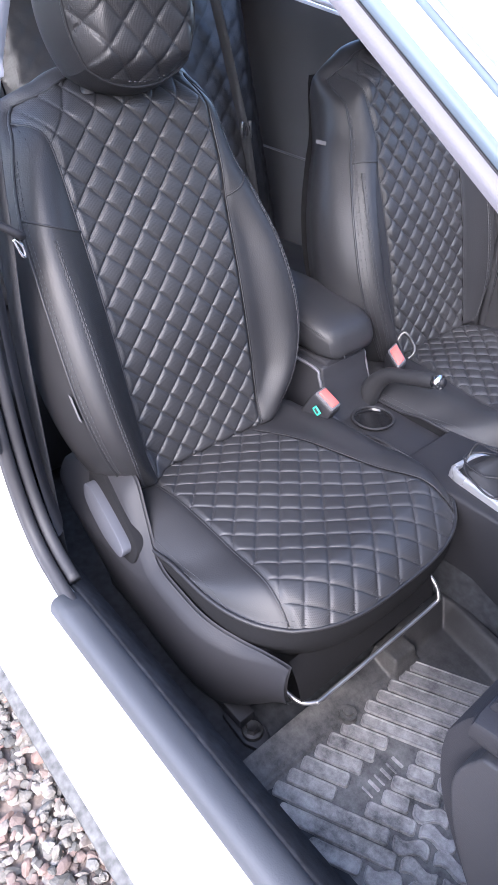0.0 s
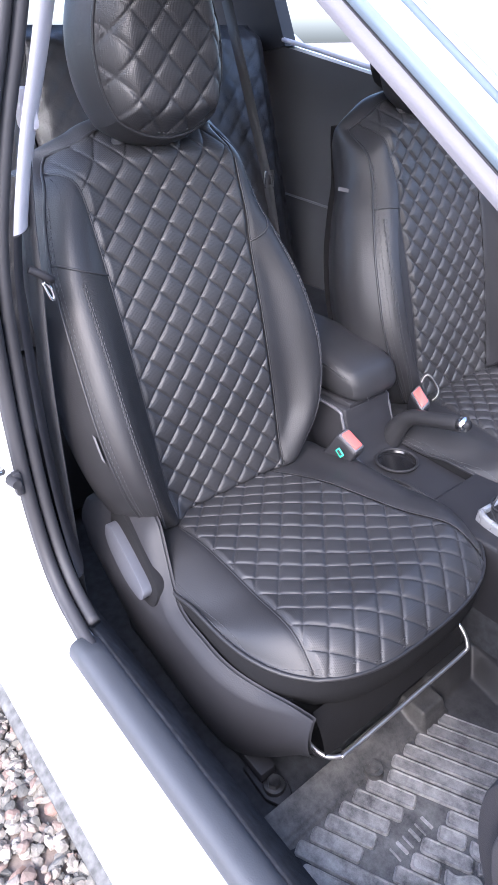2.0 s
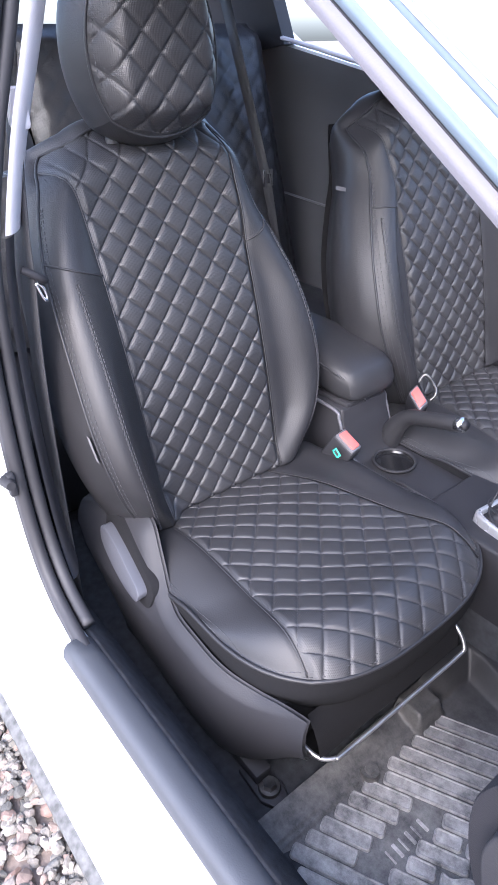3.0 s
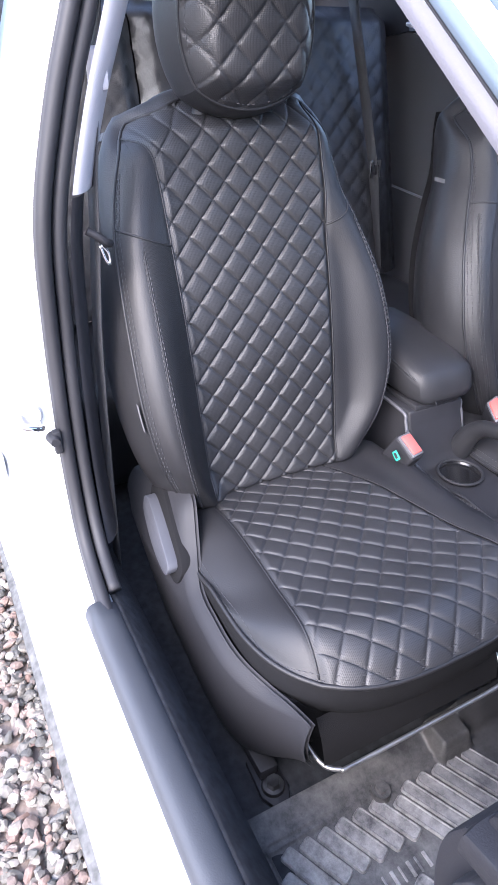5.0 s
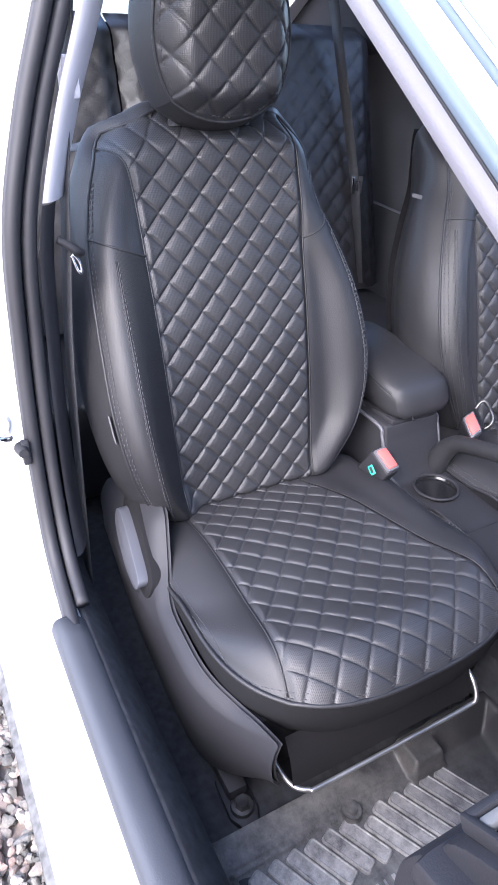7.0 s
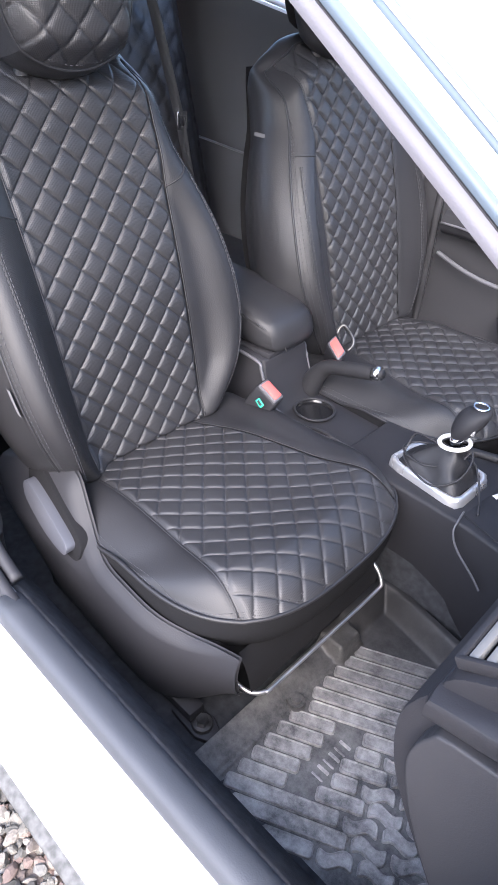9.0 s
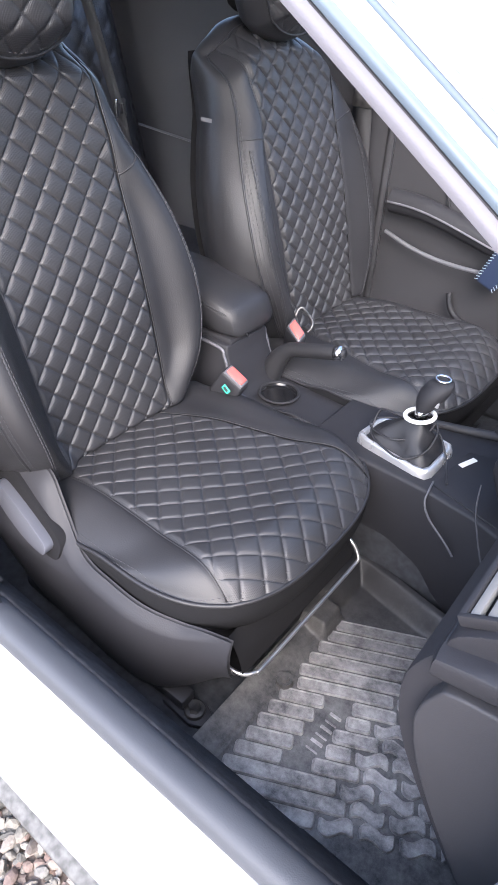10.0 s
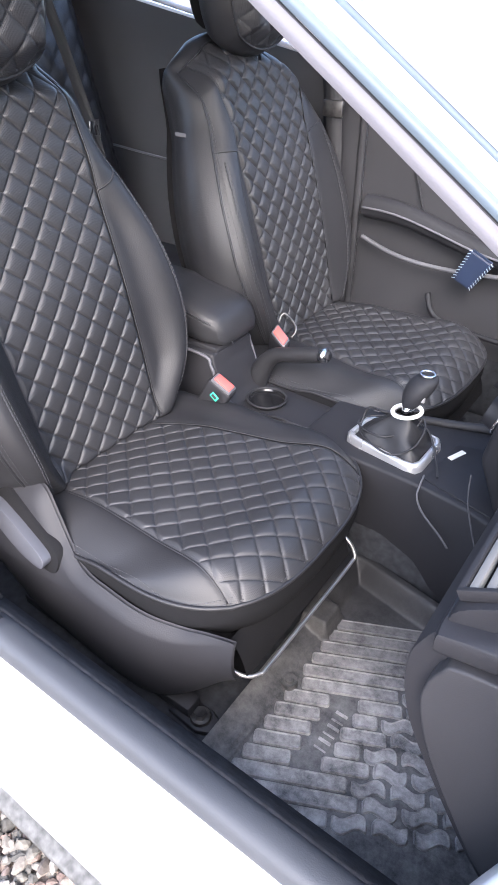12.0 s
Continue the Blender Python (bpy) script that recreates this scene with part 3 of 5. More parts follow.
# ---- seats ----
def build_seat(name, label, cy, sgn, outer_trim):
    """A front seat. sgn +1: the inboard side faces +y; -1: mirrored."""
    seat = thing(name, label, "car seat", "front seats", at=(-0.05, cy, 0.28))

    def W(p):
        return (p[0], cy + sgn * p[1], p[2])
    fl = sgn < 0

    # cushion: surface over u (-1 outboard .. 1 inboard) and v (0 rear .. 1 front)
    def cushion(u, v, quilt=False):
        xf = 0.203 - 0.22 * (1 - max(0.0, 1 - abs(u) ** 2.8) ** 0.4)
        x = -0.30 + v * (xf + 0.30)
        half = 0.248 if u < 0 else 0.272
        s = u * half
        ks = max(0.0, 1 - (1 - abs(u)) * half / 0.095)
        kf = max(0.0, 1 - (xf - x) / 0.085)
        k = min(1.0, (ks ** 3 + kf ** 3) ** (1 / 3))
        z = 0.585 - 0.042 * k ** 1.9
        z += 0.014 * math.exp(-((abs(u) - 0.80) / 0.14) ** 2) * smoothstep(1.0, 0.75, v) * (0.8 if u > 0 else 0.25)
        z -= 0.020 * smoothstep(0.35, 0.0, v) - 0.012 * smoothstep(0.6, 0.85, v)
        for e in (seam_out(v), seam_in(v)):
            z -= 0.002 * math.exp(-((u - e) * half / 0.005) ** 2)
        if quilt:
            edge = min(abs(u - seam_out(v)), abs(u - seam_in(v))) * half
            z += pillow((s - 1.10 * x + 0.0658) / 0.0500, (s + 0.92 * x - 0.0785) / 0.0512, 0.0050 if outer_trim else 0.0080) * smoothstep(0, 0.012, edge) - 0.002
        return (x, s, z)

    def seam_out(v):
        return -0.665 - 0.10 * v ** 3

    def seam_in(v):
        return 0.235 + 0.51 * v ** 0.65

    cu = thing_part("cushion", seat)

    def panel(a, b, quilt):
        return lambda u, v: W(cushion(a(v) + (b(v) - a(v)) * u, v * 0.999, quilt))
    raw("quilted_panel", *grid(panel(seam_out, seam_in, True), 210 if outer_trim else 130, 320 if outer_trim else 200, fl), QUILT, cu, "diamond-quilted black leatherette panel")
    raw("side_panel", *grid(panel(lambda v: -1, seam_out, False), 24, 70, fl), LEATHER, cu)
    raw("side_panel", *grid(panel(seam_in, lambda v: 1, False), 24, 70, fl), LEATHER, cu)
    # thread along the quilting seams of the cushion; its grey also paints their sheen
    rows = []
    for fam in (0, 1):
        for k in range(-12, 13):
            line = []
            for i in range(141):
                x = -0.27 + 0.46 * i / 140
                sv = (0.0500 * k - 0.0658 + 1.10 * x) if fam == 0 else (0.0512 * k + 0.0785 - 0.92 * x)
                u = sv / (0.248 if sv < 0 else 0.272)
                if abs(u) > 0.95:
                    continue
                xf = 0.203 - 0.22 * (1 - max(0.0, 1 - abs(u) ** 2.8) ** 0.4)
                v = (x + 0.30) / (xf + 0.30)
                if 0.02 < v < 0.985 and seam_out(v) < u < seam_in(v):
                    line.append(W(cushion(u, v, True)))
            if len(line) > 3:
                rows.append(line)
    thread_rows("quilt_stitching", rows, THREAD, cu, Vector((0, 0, 0.0006)))
    # border: down the outboard side, round the front, back the inboard side
    us = [(-1, i / 24) for i in range(25)] + [(-math.cos(math.pi * i / 80), 1) for i in range(1, 80)] + [(1, 1 - i / 24) for i in range(25)]
    rim = [Vector(cushion(u, v)) for u, v in us]

    def skirt_fn(u, v):
        p = rim[min(int(round(u * (len(rim) - 1))), len(rim) - 1)]
        c = Vector((-0.05, 0, 0))
        out = Vector((p.x - c.x, p.y, 0)).normalized()
        q = p - out * (0.030 * v * v - 0.006 * math.sin(math.pi * v))
        return W((q.x, q.y, p.z - 0.095 * v))
    raw("cushion_side", *grid(skirt_fn, len(rim) - 1, 8, not fl), FABRIC, cu, "plain black fabric cushion side")
    tube("piping", [W(p) for p in rim], 0.0035, LEATHER, cu)
    inner = [Vector(cushion(u * 0.955, min(v, 0.975))) for u, v in us]
    stitches("stitching", [W(p) for p in inner], THREAD, cu)
    inner = [Vector(cushion(u * 0.982, min(v, 0.989))) for u, v in us]
    stitches("stitching", [W(p) for p in inner], THREAD, cu)
    for e in (seam_out, seam_in):
        pts = [W(cushion(e(i / 40), i / 40 * 0.985)) for i in range(41)]
        tube("seam", pts, 0.0016, LEATHER, cu, k=6)

    # backrest: surface over u (-1..1) and v (0 bottom .. 1 top)
    WIDTH_OUT = [(0.54, 0.185), (0.60, 0.222), (0.68, 0.254), (0.78, 0.270), (0.90, 0.268), (1.0, 0.258), (1.05, 0.246), (1.10, 0.228), (1.13, 0.211), (1.16, 0.184), (1.182, 0.155)]
    WIDTH_IN = [(0.54, 0.145), (0.60, 0.185), (0.68, 0.230), (0.78, 0.253), (0.90, 0.240), (1.0, 0.205), (1.05, 0.182), (1.10, 0.172), (1.13, 0.167), (1.16, 0.159), (1.182, 0.148)]
    if not outer_trim:
        WIDTH_OUT = [(a, b * (1.10 - 0.27 * smoothstep(0.90, 1.18, a))) for a, b in WIDTH_OUT]

    def width(u, z):
        return lerp_table(WIDTH_IN if u > 0 else WIDTH_OUT, z)
    BOLSTER = [(0.54, 0.010), (0.60, 0.046), (0.68, 0.074), (0.80, 0.072), (0.92, 0.052), (1.04, 0.022), (1.14, 0.0)]

    ZB = 0.545

    def back_seam(u_side, v):
        z = ZB + (1.19 - ZB) * v
        half = width(u_side, z)
        return (-(0.158 + 0.014 * v) if u_side < 0 else (0.112 + 0.026 * v)) / half

    def back(u, v, quilt=False, sink=0.0):
        zt = 1.205 - 0.022 * u * u - (0.022 * u ** 6 if u < 0 and outer_trim else 0.0 if outer_trim else 0.036 * u ** 6)
        z = ZB + v * (zt - ZB)
        half = width(u, z)
        s = u * half
        x = -0.272 - 0.29 * (z - 0.60) + 0.012 * math.sin(math.pi * min(1, max(0, (z - 0.6) / 0.5)))
        x -= 0.05 * smoothstep(0.90, 1.0, v) ** 2 + 0.05 * smoothstep(0.06, 0.0, v) ** 2
        bol = lerp_table(BOLSTER, z) * (0.40 if u > 0 and outer_trim else 1.0 if outer_trim else 0.75 if u > 0 else 0.3)
        a = abs(s)
        lo, hi = min(0.146, half - 0.085), half - 0.040
        x += bol * smoothstep(lo, hi, a)
        x -= 0.040 * max(0.0, (a - half + 0.040) / 0.045) ** 2.4
        for sd in (-1, 1):
            e = back_seam(sd, v) * half
            x -= 0.002 * math.exp(-((s - e) / 0.005) ** 2)
        if quilt:
            edge = min(abs(s - back_seam(-1, v) * half), abs(s - back_seam(1, v) * half))
            x += pillow((z + 0.985 * s - 1.0285) / 0.0505, (z - 0.985 * s - 1.0355) / 0.0505, 0.0070 if outer_trim else 0.0095) * smoothstep(0, 0.012, edge) - 0.003
        return (x - sink, s, z)

    bk = thing_part("backrest", seat)

    def bpanel(a, b, quilt):
        return lambda u, v: W(back(a(v) + (b(v) - a(v)) * u, v, quilt))
    L, R = (lambda v: back_seam(-1, v)), (lambda v: back_seam(1, v))
    raw("quilted_panel", *grid(bpanel(L, R, True), 200 if outer_trim else 130, 400 if outer_trim else 260, fl), QUILT, bk, "diamond-quilted black leatherette panel")
    def cut(t):
        return 0.700 + 0.085 * t

    def patch(t0, t1, lo, hi):
        """Outboard leather between two shares of the way to the edge."""
        def fn(u, v):
            t = t1 + (t0 - t1) * u
            w = lo(t) + (hi(t) - lo(t)) * v
            return W(back(L(w) + (-1 - L(w)) * t, w))
        return fn
    # darker colour on the passenger seat's outboard side only
    raw("inner_bolster", *grid(patch(0, 0.60, lambda t: 0.0, cut), 24, 60, fl), SIDE_DARK if outer_trim else LEATHER, bk, "plain black side insert")
    raw("shoulder_panel", *grid(patch(0, 0.60, cut, lambda t: 1.0), 24, 30, fl), LEATHER, bk)
    raw("bolster", *grid(patch(0.60, 1, lambda t: 0.0, lambda t: 1.0), 24, 70, fl), LEATHER, bk)
    raw("bolster", *grid(bpanel(R, lambda v: 1, False), 34, 70, fl), LEATHER, bk)
    # thread along the quilting seams of the backrest; black also deepens groove shade
    rows = []
    for fam in (0, 1):
        for k in range(-14, 10):
            line = []
            for i in range(121):
                s_ = -0.18 + 0.34 * i / 120
                z_ = (1.0285 + 0.0505 * k - 0.985 * s_) if fam == 0 else (1.0355 + 0.0505 * k + 0.985 * s_)
                if not 0.56 < z_ < 1.185:
                    continue
                u = s_ / width(s_, z_)
                zt = back(u, 1.0)[2]
                v = (z_ - ZB) / (zt - ZB)
                if v < 0.985 and L(v) < u < R(v):
                    line.append(W(back(u, v, True)))
            if len(line) > 3:
                rows.append(line)
    thread_rows("quilt_stitching", rows, QUILT_THREAD, bk, Vector((0.0005, 0, 0)))
    ring = [(-1, i / 60) for i in range(61)] + [(-1 + 2 * i / 50, 1) for i in range(1, 50)] + [(1, 1 - i / 60) for i in range(61)]
    brim = [Vector(back(u, v)) for u, v in ring]

    def wall(u, v):
        p = brim[min(int(round(u * (len(brim) - 1))), len(brim) - 1)]
        out = Vector((0, p.y, (p.z - 0.85) * 0.9)).normalized()
        q = p + out * (0.028 * math.sin(math.pi * min(1, v * 1.05)) - 0.010 * v)
        depth = 0.13 + (p.x + 0.272 + 0.29 * (p.z - 0.60)) * 0.9
        return W((q.x - depth * v, q.y, q.z - 0.03 * v))
    raw("backrest_side", *grid(wall, len(brim) - 1, 12, not fl), LEATHER, bk)
    raw("back_cover", *grid(lambda u, v: W((-0.272 - 0.29 * (0.585 + 0.58 * v - 0.60) - 0.14, (2 * u - 1) * width(2 * u - 1, 0.585 + 0.58 * v) * 0.98, 0.57 + 0.58 * v)), 20, 30, not fl), FABRIC, bk)
    tube("piping", [W(p) for p in brim], 0.0028, LEATHER, bk)
    for sd in (-1, 1):
        e = (L, R)[sd > 0]
        tube("seam", [W(back(e(i / 60), i / 60)) for i in range(61)], 0.0016, LEATHER, bk, k=6)
        # cross seam from the quilt to the edge at shoulder height
        pts = []
        for i in range(21):
            t = i / 20
            v = 0.700 + (0.085 if sd < 0 else 0.065) * t
            pts.append(W(back(e(v) + (sd * 1.0 - e(v)) * t, v)))
        tube("cross_seam", pts, 0.002, RUBBER, bk, k=6)
        # double line down the bolster below it
        for off in ((0.58, 0.63) if sd < 0 else (0.80, 0.86)):
            row = [back(e(v) + (sd - e(v)) * off, v) for v in [0.72 - 0.70 * i / 60 for i in range(61)]]
            stitches("stitching", [W((p[0] + 0.0008, p[1], p[2])) for p in row], THREAD, bk, lift=(0.001, 0, 0))
        row = [back(e(v) + (sd - e(v)) * (0.605 if sd < 0 else 0.83), v) for v in [0.722 - 0.70 * i / 60 for i in range(61)]]
        tube("bolster_seam", [W(p) for p in row], 0.0014, RUBBER, bk, k=6)
        for off in (0.93, 0.97):
            row = [back(e(v) + (sd - e(v)) * off, v) for v in [0.90 - 0.86 * i / 60 for i in range(61)]]
            stitches("stitching", [W((p[0] + 0.0008, p[1], p[2])) for p in row], THREAD, bk, lift=(0.001, 0, 0))

    # headrest
    hr = thing_part("headrest", seat)
    HS = -0.014 if outer_trim else -0.008

    def squircle(u, v):
        return u * math.sqrt(1 - 0.42 * v * v), v * math.sqrt(1 - 0.42 * u * u)

    def head(u, v, quilt=False):
        a, b = squircle(u, v)
        s, z = 0.112 * a * (1 - 0.05 * b), 1.307 + 0.122 * b
        r = max(abs(u), abs(v))
        x = -0.385 - 0.05 * (z - 1.31) - 0.035 * smoothstep(0.55, 1.0, r) ** 1.5 + 0.008
        if quilt:
            x += puff(s + 0.012, z - 1.30, 0.054, 0.056, 0.0070) * smoothstep(1.0, 0.93, r)
        return (x, s + HS, z)
    raw("headrest_face", *grid(lambda u, v: W(head(2 * u - 1, 2 * v - 1, True)), 90, 90, fl), QUILT, hr, "diamond-quilted leatherette face")
    hring = [(-1 + 2 * i / 24, -1) for i in range(24)] + [(1, -1 + 2 * i / 24) for i in range(24)] + [(1 - 2 * i / 24, 1) for i in range(24)] + [(-1, 1 - 2 * i / 24) for i in range(24)]
    hrim = [Vector(head(u, v)) for u, v in hring]

    def hwall(u, v):
        p = hrim[int(round(u * len(hrim))) % len(hrim)]
        out = Vector((0, p.y - HS, p.z - 1.307)).normalized()
        q = p + out * (0.020 * math.sin(math.pi * min(1, v)) - 0.035 * v ** 3)
        return W((q.x - 0.115 * v, q.y, q.z))
    raw("headrest_side", *grid(hwall, len(hrim), 12, fl), LEATHER, hr)
    raw("headrest_back", *grid(lambda u, v: W((-0.535, 0.100 * squircle(2 * u - 1, 2 * v - 1)[0] + HS, 1.307 + 0.095 * squircle(2 * u - 1, 2 * v - 1)[1])), 12, 12, not fl), LEATHER, hr)
    tube("piping", [W(p) for p in hrim], 0.0025, LEATHER, hr, closed=True)
    stitches("stitching", [W((p.x + 0.006, (p.y - HS) * 0.94 + HS, 1.307 + (p.z - 1.307) * 0.94)) for p in hrim] , THREAD, hr, lift=(0.002, 0, 0))
    for s in (-0.06, 0.06):
        tube("headrest_post", [W((-0.47, s + HS, 1.15)), W((-0.455, s + HS, 1.23))], 0.006, CHROME, hr)
        bm = bmesh.new()
        bmesh.ops.create_cone(bm, cap_ends=True, segments=12, radius1=0.013, radius2=0.010, depth=0.014, matrix=Matrix.Translation(W((-0.466, s + HS, 1.183))))
        part("post_collar", bm, RUBBER, hr)

    # seat frame, rails and cross bar
    part("seat_frame", prism_bm([(cy - 0.22, 0.36), (cy + 0.22, 0.36), (cy + 0.235, 0.50), (cy - 0.235, 0.50)], "x", -0.30, 0.13, 0.01), FABRIC, seat, "dark seat base")
    for s in (-0.235, 0.20):
        y = cy + sgn * s
        part("rail", box_bm(-0.32, 0.105, y - 0.016, y + 0.016, 0.296, 0.320, 0.004), PLASTIC_DARK, seat, "dark steel seat rail")
        part("rail_foot", prism_bm([(0.06, y - 0.020), (0.125, y - 0.024), (0.150, y - 0.012), (0.150, y + 0.014), (0.125, y + 0.024), (0.06, y + 0.020)], "z", 0.279, 0.292, 0.004), PLASTIC_DARK, seat)
        bm = bmesh.new()
        bmesh.ops.create_cone(bm, cap_ends=True, segments=20, radius1=0.019, radius2=0.017, depth=0.006, matrix=Matrix.Translation((0.118, y, 0.295)))
        bmesh.ops.create_cone(bm, cap_ends=True, segments=6, radius1=0.012, radius2=0.011, depth=0.014, matrix=Matrix.Translation((0.118, y, 0.302)))
        part("bolt", bm, STEEL, seat, "steel mounting bolt")
    bar = smooth_path([W((0.10, -0.202, 0.430)), W((0.155, -0.200, 0.420)), W((0.183, -0.193, 0.414)), W((0.197, -0.175, 0.412)), W((0.20, -0.155, 0.412)), W((0.20, 0.0, 0.412)), W((0.20, 0.115, 0.414)), W((0.198, 0.135, 0.425)), W((0.17, 0.14, 0.45)), W((0.10, 0.14, 0.46))], 6)
    if outer_trim:
        tube("adjuster_bar", bar, 0.0037, BAR_STEEL, seat, "bare metal seat adjuster bar")

    # added black sheets stand in for the shade under the cushion front
    def shade_sheet(u, v):
        sv = -0.195 + 0.33 * u
        return W((0.186 - 0.030 * v + 0.006 * math.sin(math.pi * v), sv, 0.414 + 0.075 * v))
    raw("front_shade", *grid(shade_sheet, 20, 6, fl), FABRIC, seat, "black cloth apron under the cushion")
    raw("under_shade", *grid(lambda u, v: W((0.184 - 0.13 * v, -0.195 + 0.33 * u, 0.412 - 0.06 * v)), 20, 4, fl), FABRIC, seat)
    # side shield with lever on the outboard side
    if outer_trim:
        TOP = [(-0.42, 0.575), (-0.36, 0.605), (-0.28, 0.628), (-0.215, 0.625), (-0.15, 0.562), (-0.10, 0.535), (0.02, 0.520), (0.10, 0.510), (0.185, 0.530)]
        BOT = [(-0.42, 0.52), (-0.34, 0.44), (-0.25, 0.36), (-0.06, 0.325), (0.05, 0.330), (0.10, 0.355), (0.15, 0.405), (0.185, 0.445)]

        def lin(tab, x):
            for (a, b), (c, d) in zip(tab, tab[1:]):
                if x <= c:
                    return b + (d - b) * (x - a) / (c - a)
            return tab[-1][1]

        def shield(u, v, inner=0.0):
            x = -0.42 + 0.605 * u
            t = sum(lin(TOP, min(0.185, max(-0.42, x + o))) for o in (-0.012, -0.006, 0, 0.006, 0.012)) / 5
            b = sum(lin(BOT, min(0.185, max(-0.42, x + o))) for o in (-0.03, -0.015, 0, 0.015, 0.03)) / 5
            z = b + (t - b) * v
            y = -0.270 + 0.052 * smoothstep(-0.02, 0.19, x) ** 1.5
            y -= 0.014 * math.sin(math.pi * min(1, v * 0.9)) ** 0.7
            y += 0.016 * smoothstep(0.90, 1.0, v) ** 2 * (1 - smoothstep(0.08, 0.18, x))
            y += 0.36 * max(0.0, z - 0.50) * smoothstep(-0.06, -0.16, x)
            return W((x, y + inner, z))
        sh = raw("side_shield", *grid(lambda u, v: shield(u, v), 70, 26, fl), PLASTIC, seat, "charcoal plastic side shield")
        raw("shield_inner", *grid(lambda u, v: shield(u, v, 0.006), 50, 10, not fl), PLASTIC_DARK, sh)
        lev = smooth_path([(-0.308, 0.586), (-0.294, 0.596), (-0.25, 0.585), (-0.20, 0.568), (-0.158, 0.551), (-0.150, 0.536), (-0.162, 0.524), (-0.22, 0.530), (-0.29, 0.558)], 5, closed=True)
        mid = [0.557 - 0.27 * (p.x + 0.23) for p in lev]
        pts = [((p.x + 0.23) * 0.95 - 0.23, m + 0.74 * (p.y - m)) for p, m in zip(lev, mid)]
        y0, y1 = sorted((cy + sgn * -0.272, cy + sgn * -0.298))
        bm = prism_bm(pts, "y", y0, y1, 0.004, 3)
        for q in bm.verts:
            q.co.y += sgn * 0.36 * (q.co.z - 0.515)
        part("recline_lever", bm, LEVER_GREY, sh, "grey plastic recline lever")
        # matte black plate stands in for the shaded hollow round the lever
        slot = [((p.x + 0.233) * 1.16 - 0.233, (p.y - 0.563) * 1.42 + 0.570) for p in lev]
        y0, y1 = sorted((cy + sgn * -0.25, cy + sgn * -0.2810))
        bm = prism_bm(slot, "y", y0, y1, 0.001)
        for q in bm.verts:
            q.co.y += sgn * 0.36 * (q.co.z - 0.515)
        part("lever_shade_plate", bm, FABRIC, sh)
        # woven label on the bolster edge
        def tag_fn(u, v):
            p = back(-1, 0.325 + 0.07 * v)
            return W((p[0] + 0.004 - 0.011 * u, p[1] - 0.0075, p[2]))
        raw("label_tag", *grid(tag_fn, 2, 6), LABEL, bk, "small grey woven label")
    else:
        raw("label_tag", *grid(lambda u, v: W((-0.490 + 0.032 * u, 0.2085 + 0.001 * u, 1.031 + 0.008 * v)), 4, 1), LABEL, bk, "small grey woven label")
    return seat


def thing_part(name, parent):
    """A part that carries sub-parts: an Empty inside its thing."""
    ob = new(name)
    ob.parent = parent
    ob.empty_display_size = 0.03
    return ob


build_seat("passenger_seat", "black diamond-quilted leatherette front passenger seat with grey side shield", -0.315, 1, True)
build_seat("driver_seat", "black diamond-quilted leatherette driver's seat beyond the console", 0.360, -1, False)


# rear bench
rs = thing("rear_bench", "black quilted leatherette rear bench seat", "car seat", at=(-1.2, 0, 0.3))


def bench_back(y0, y1):
    def fn(u, v):
        y = y0 + (y1 - y0) * u
        z = 0.60 + 0.76 * v
        e = min(u, 1 - u) * (y1 - y0)
        x = -1.12 - 0.28 * (z - 0.6) - 0.03 * (1 - smoothstep(0, 0.05, e)) - 0.06 * smoothstep(0.93, 1, v) ** 2
        return (x + puff(y, z, 0.07, 0.07, 0.007), y, z)
    return fn


for a, b in ((-0.64, -0.205), (-0.20, 0.20), (0.205, 0.64)):
    raw("back_cushion", *grid(bench_back(a, b), 60, 90), QUILT, rs)
part("bench_base", box_bm(-1.2, -0.72, -0.64, 0.64, 0.30, 0.58, 0.04, 4), LEATHER, rs)
part("bench_rear", box_bm(-1.50, -1.36, -0.66, 0.66, 0.5, 1.34, 0.03, 3), FABRIC, rs)
rb = thing("rear_seat_belt", "dark grey rear seat belt with metal tongue", "seat belt", at=(-1.2, 0.5, 1.0))
raw("webbing", *sweep([(-1.27, 0.445, 1.42), (-1.215, 0.487, 1.15), (-1.175, 0.525, 0.92), (-1.12, 0.54, 0.62)], [(-0.024, -0.001), (0.024, -0.001), (0.024, 0.001), (-0.024, 0.001)], up=(0, 1, 0.1)), WEBBING, rb)
part("tongue", box_bm(-1.172, -1.162, 0.503, 0.543, 0.90, 0.955, 0.004), CHROME, rb, "shiny metal tongue")
part("tongue_slot", box_bm(-1.161, -1.158, 0.515, 0.531, 0.912, 0.940, 0.001), PLASTIC_DARK, rb)


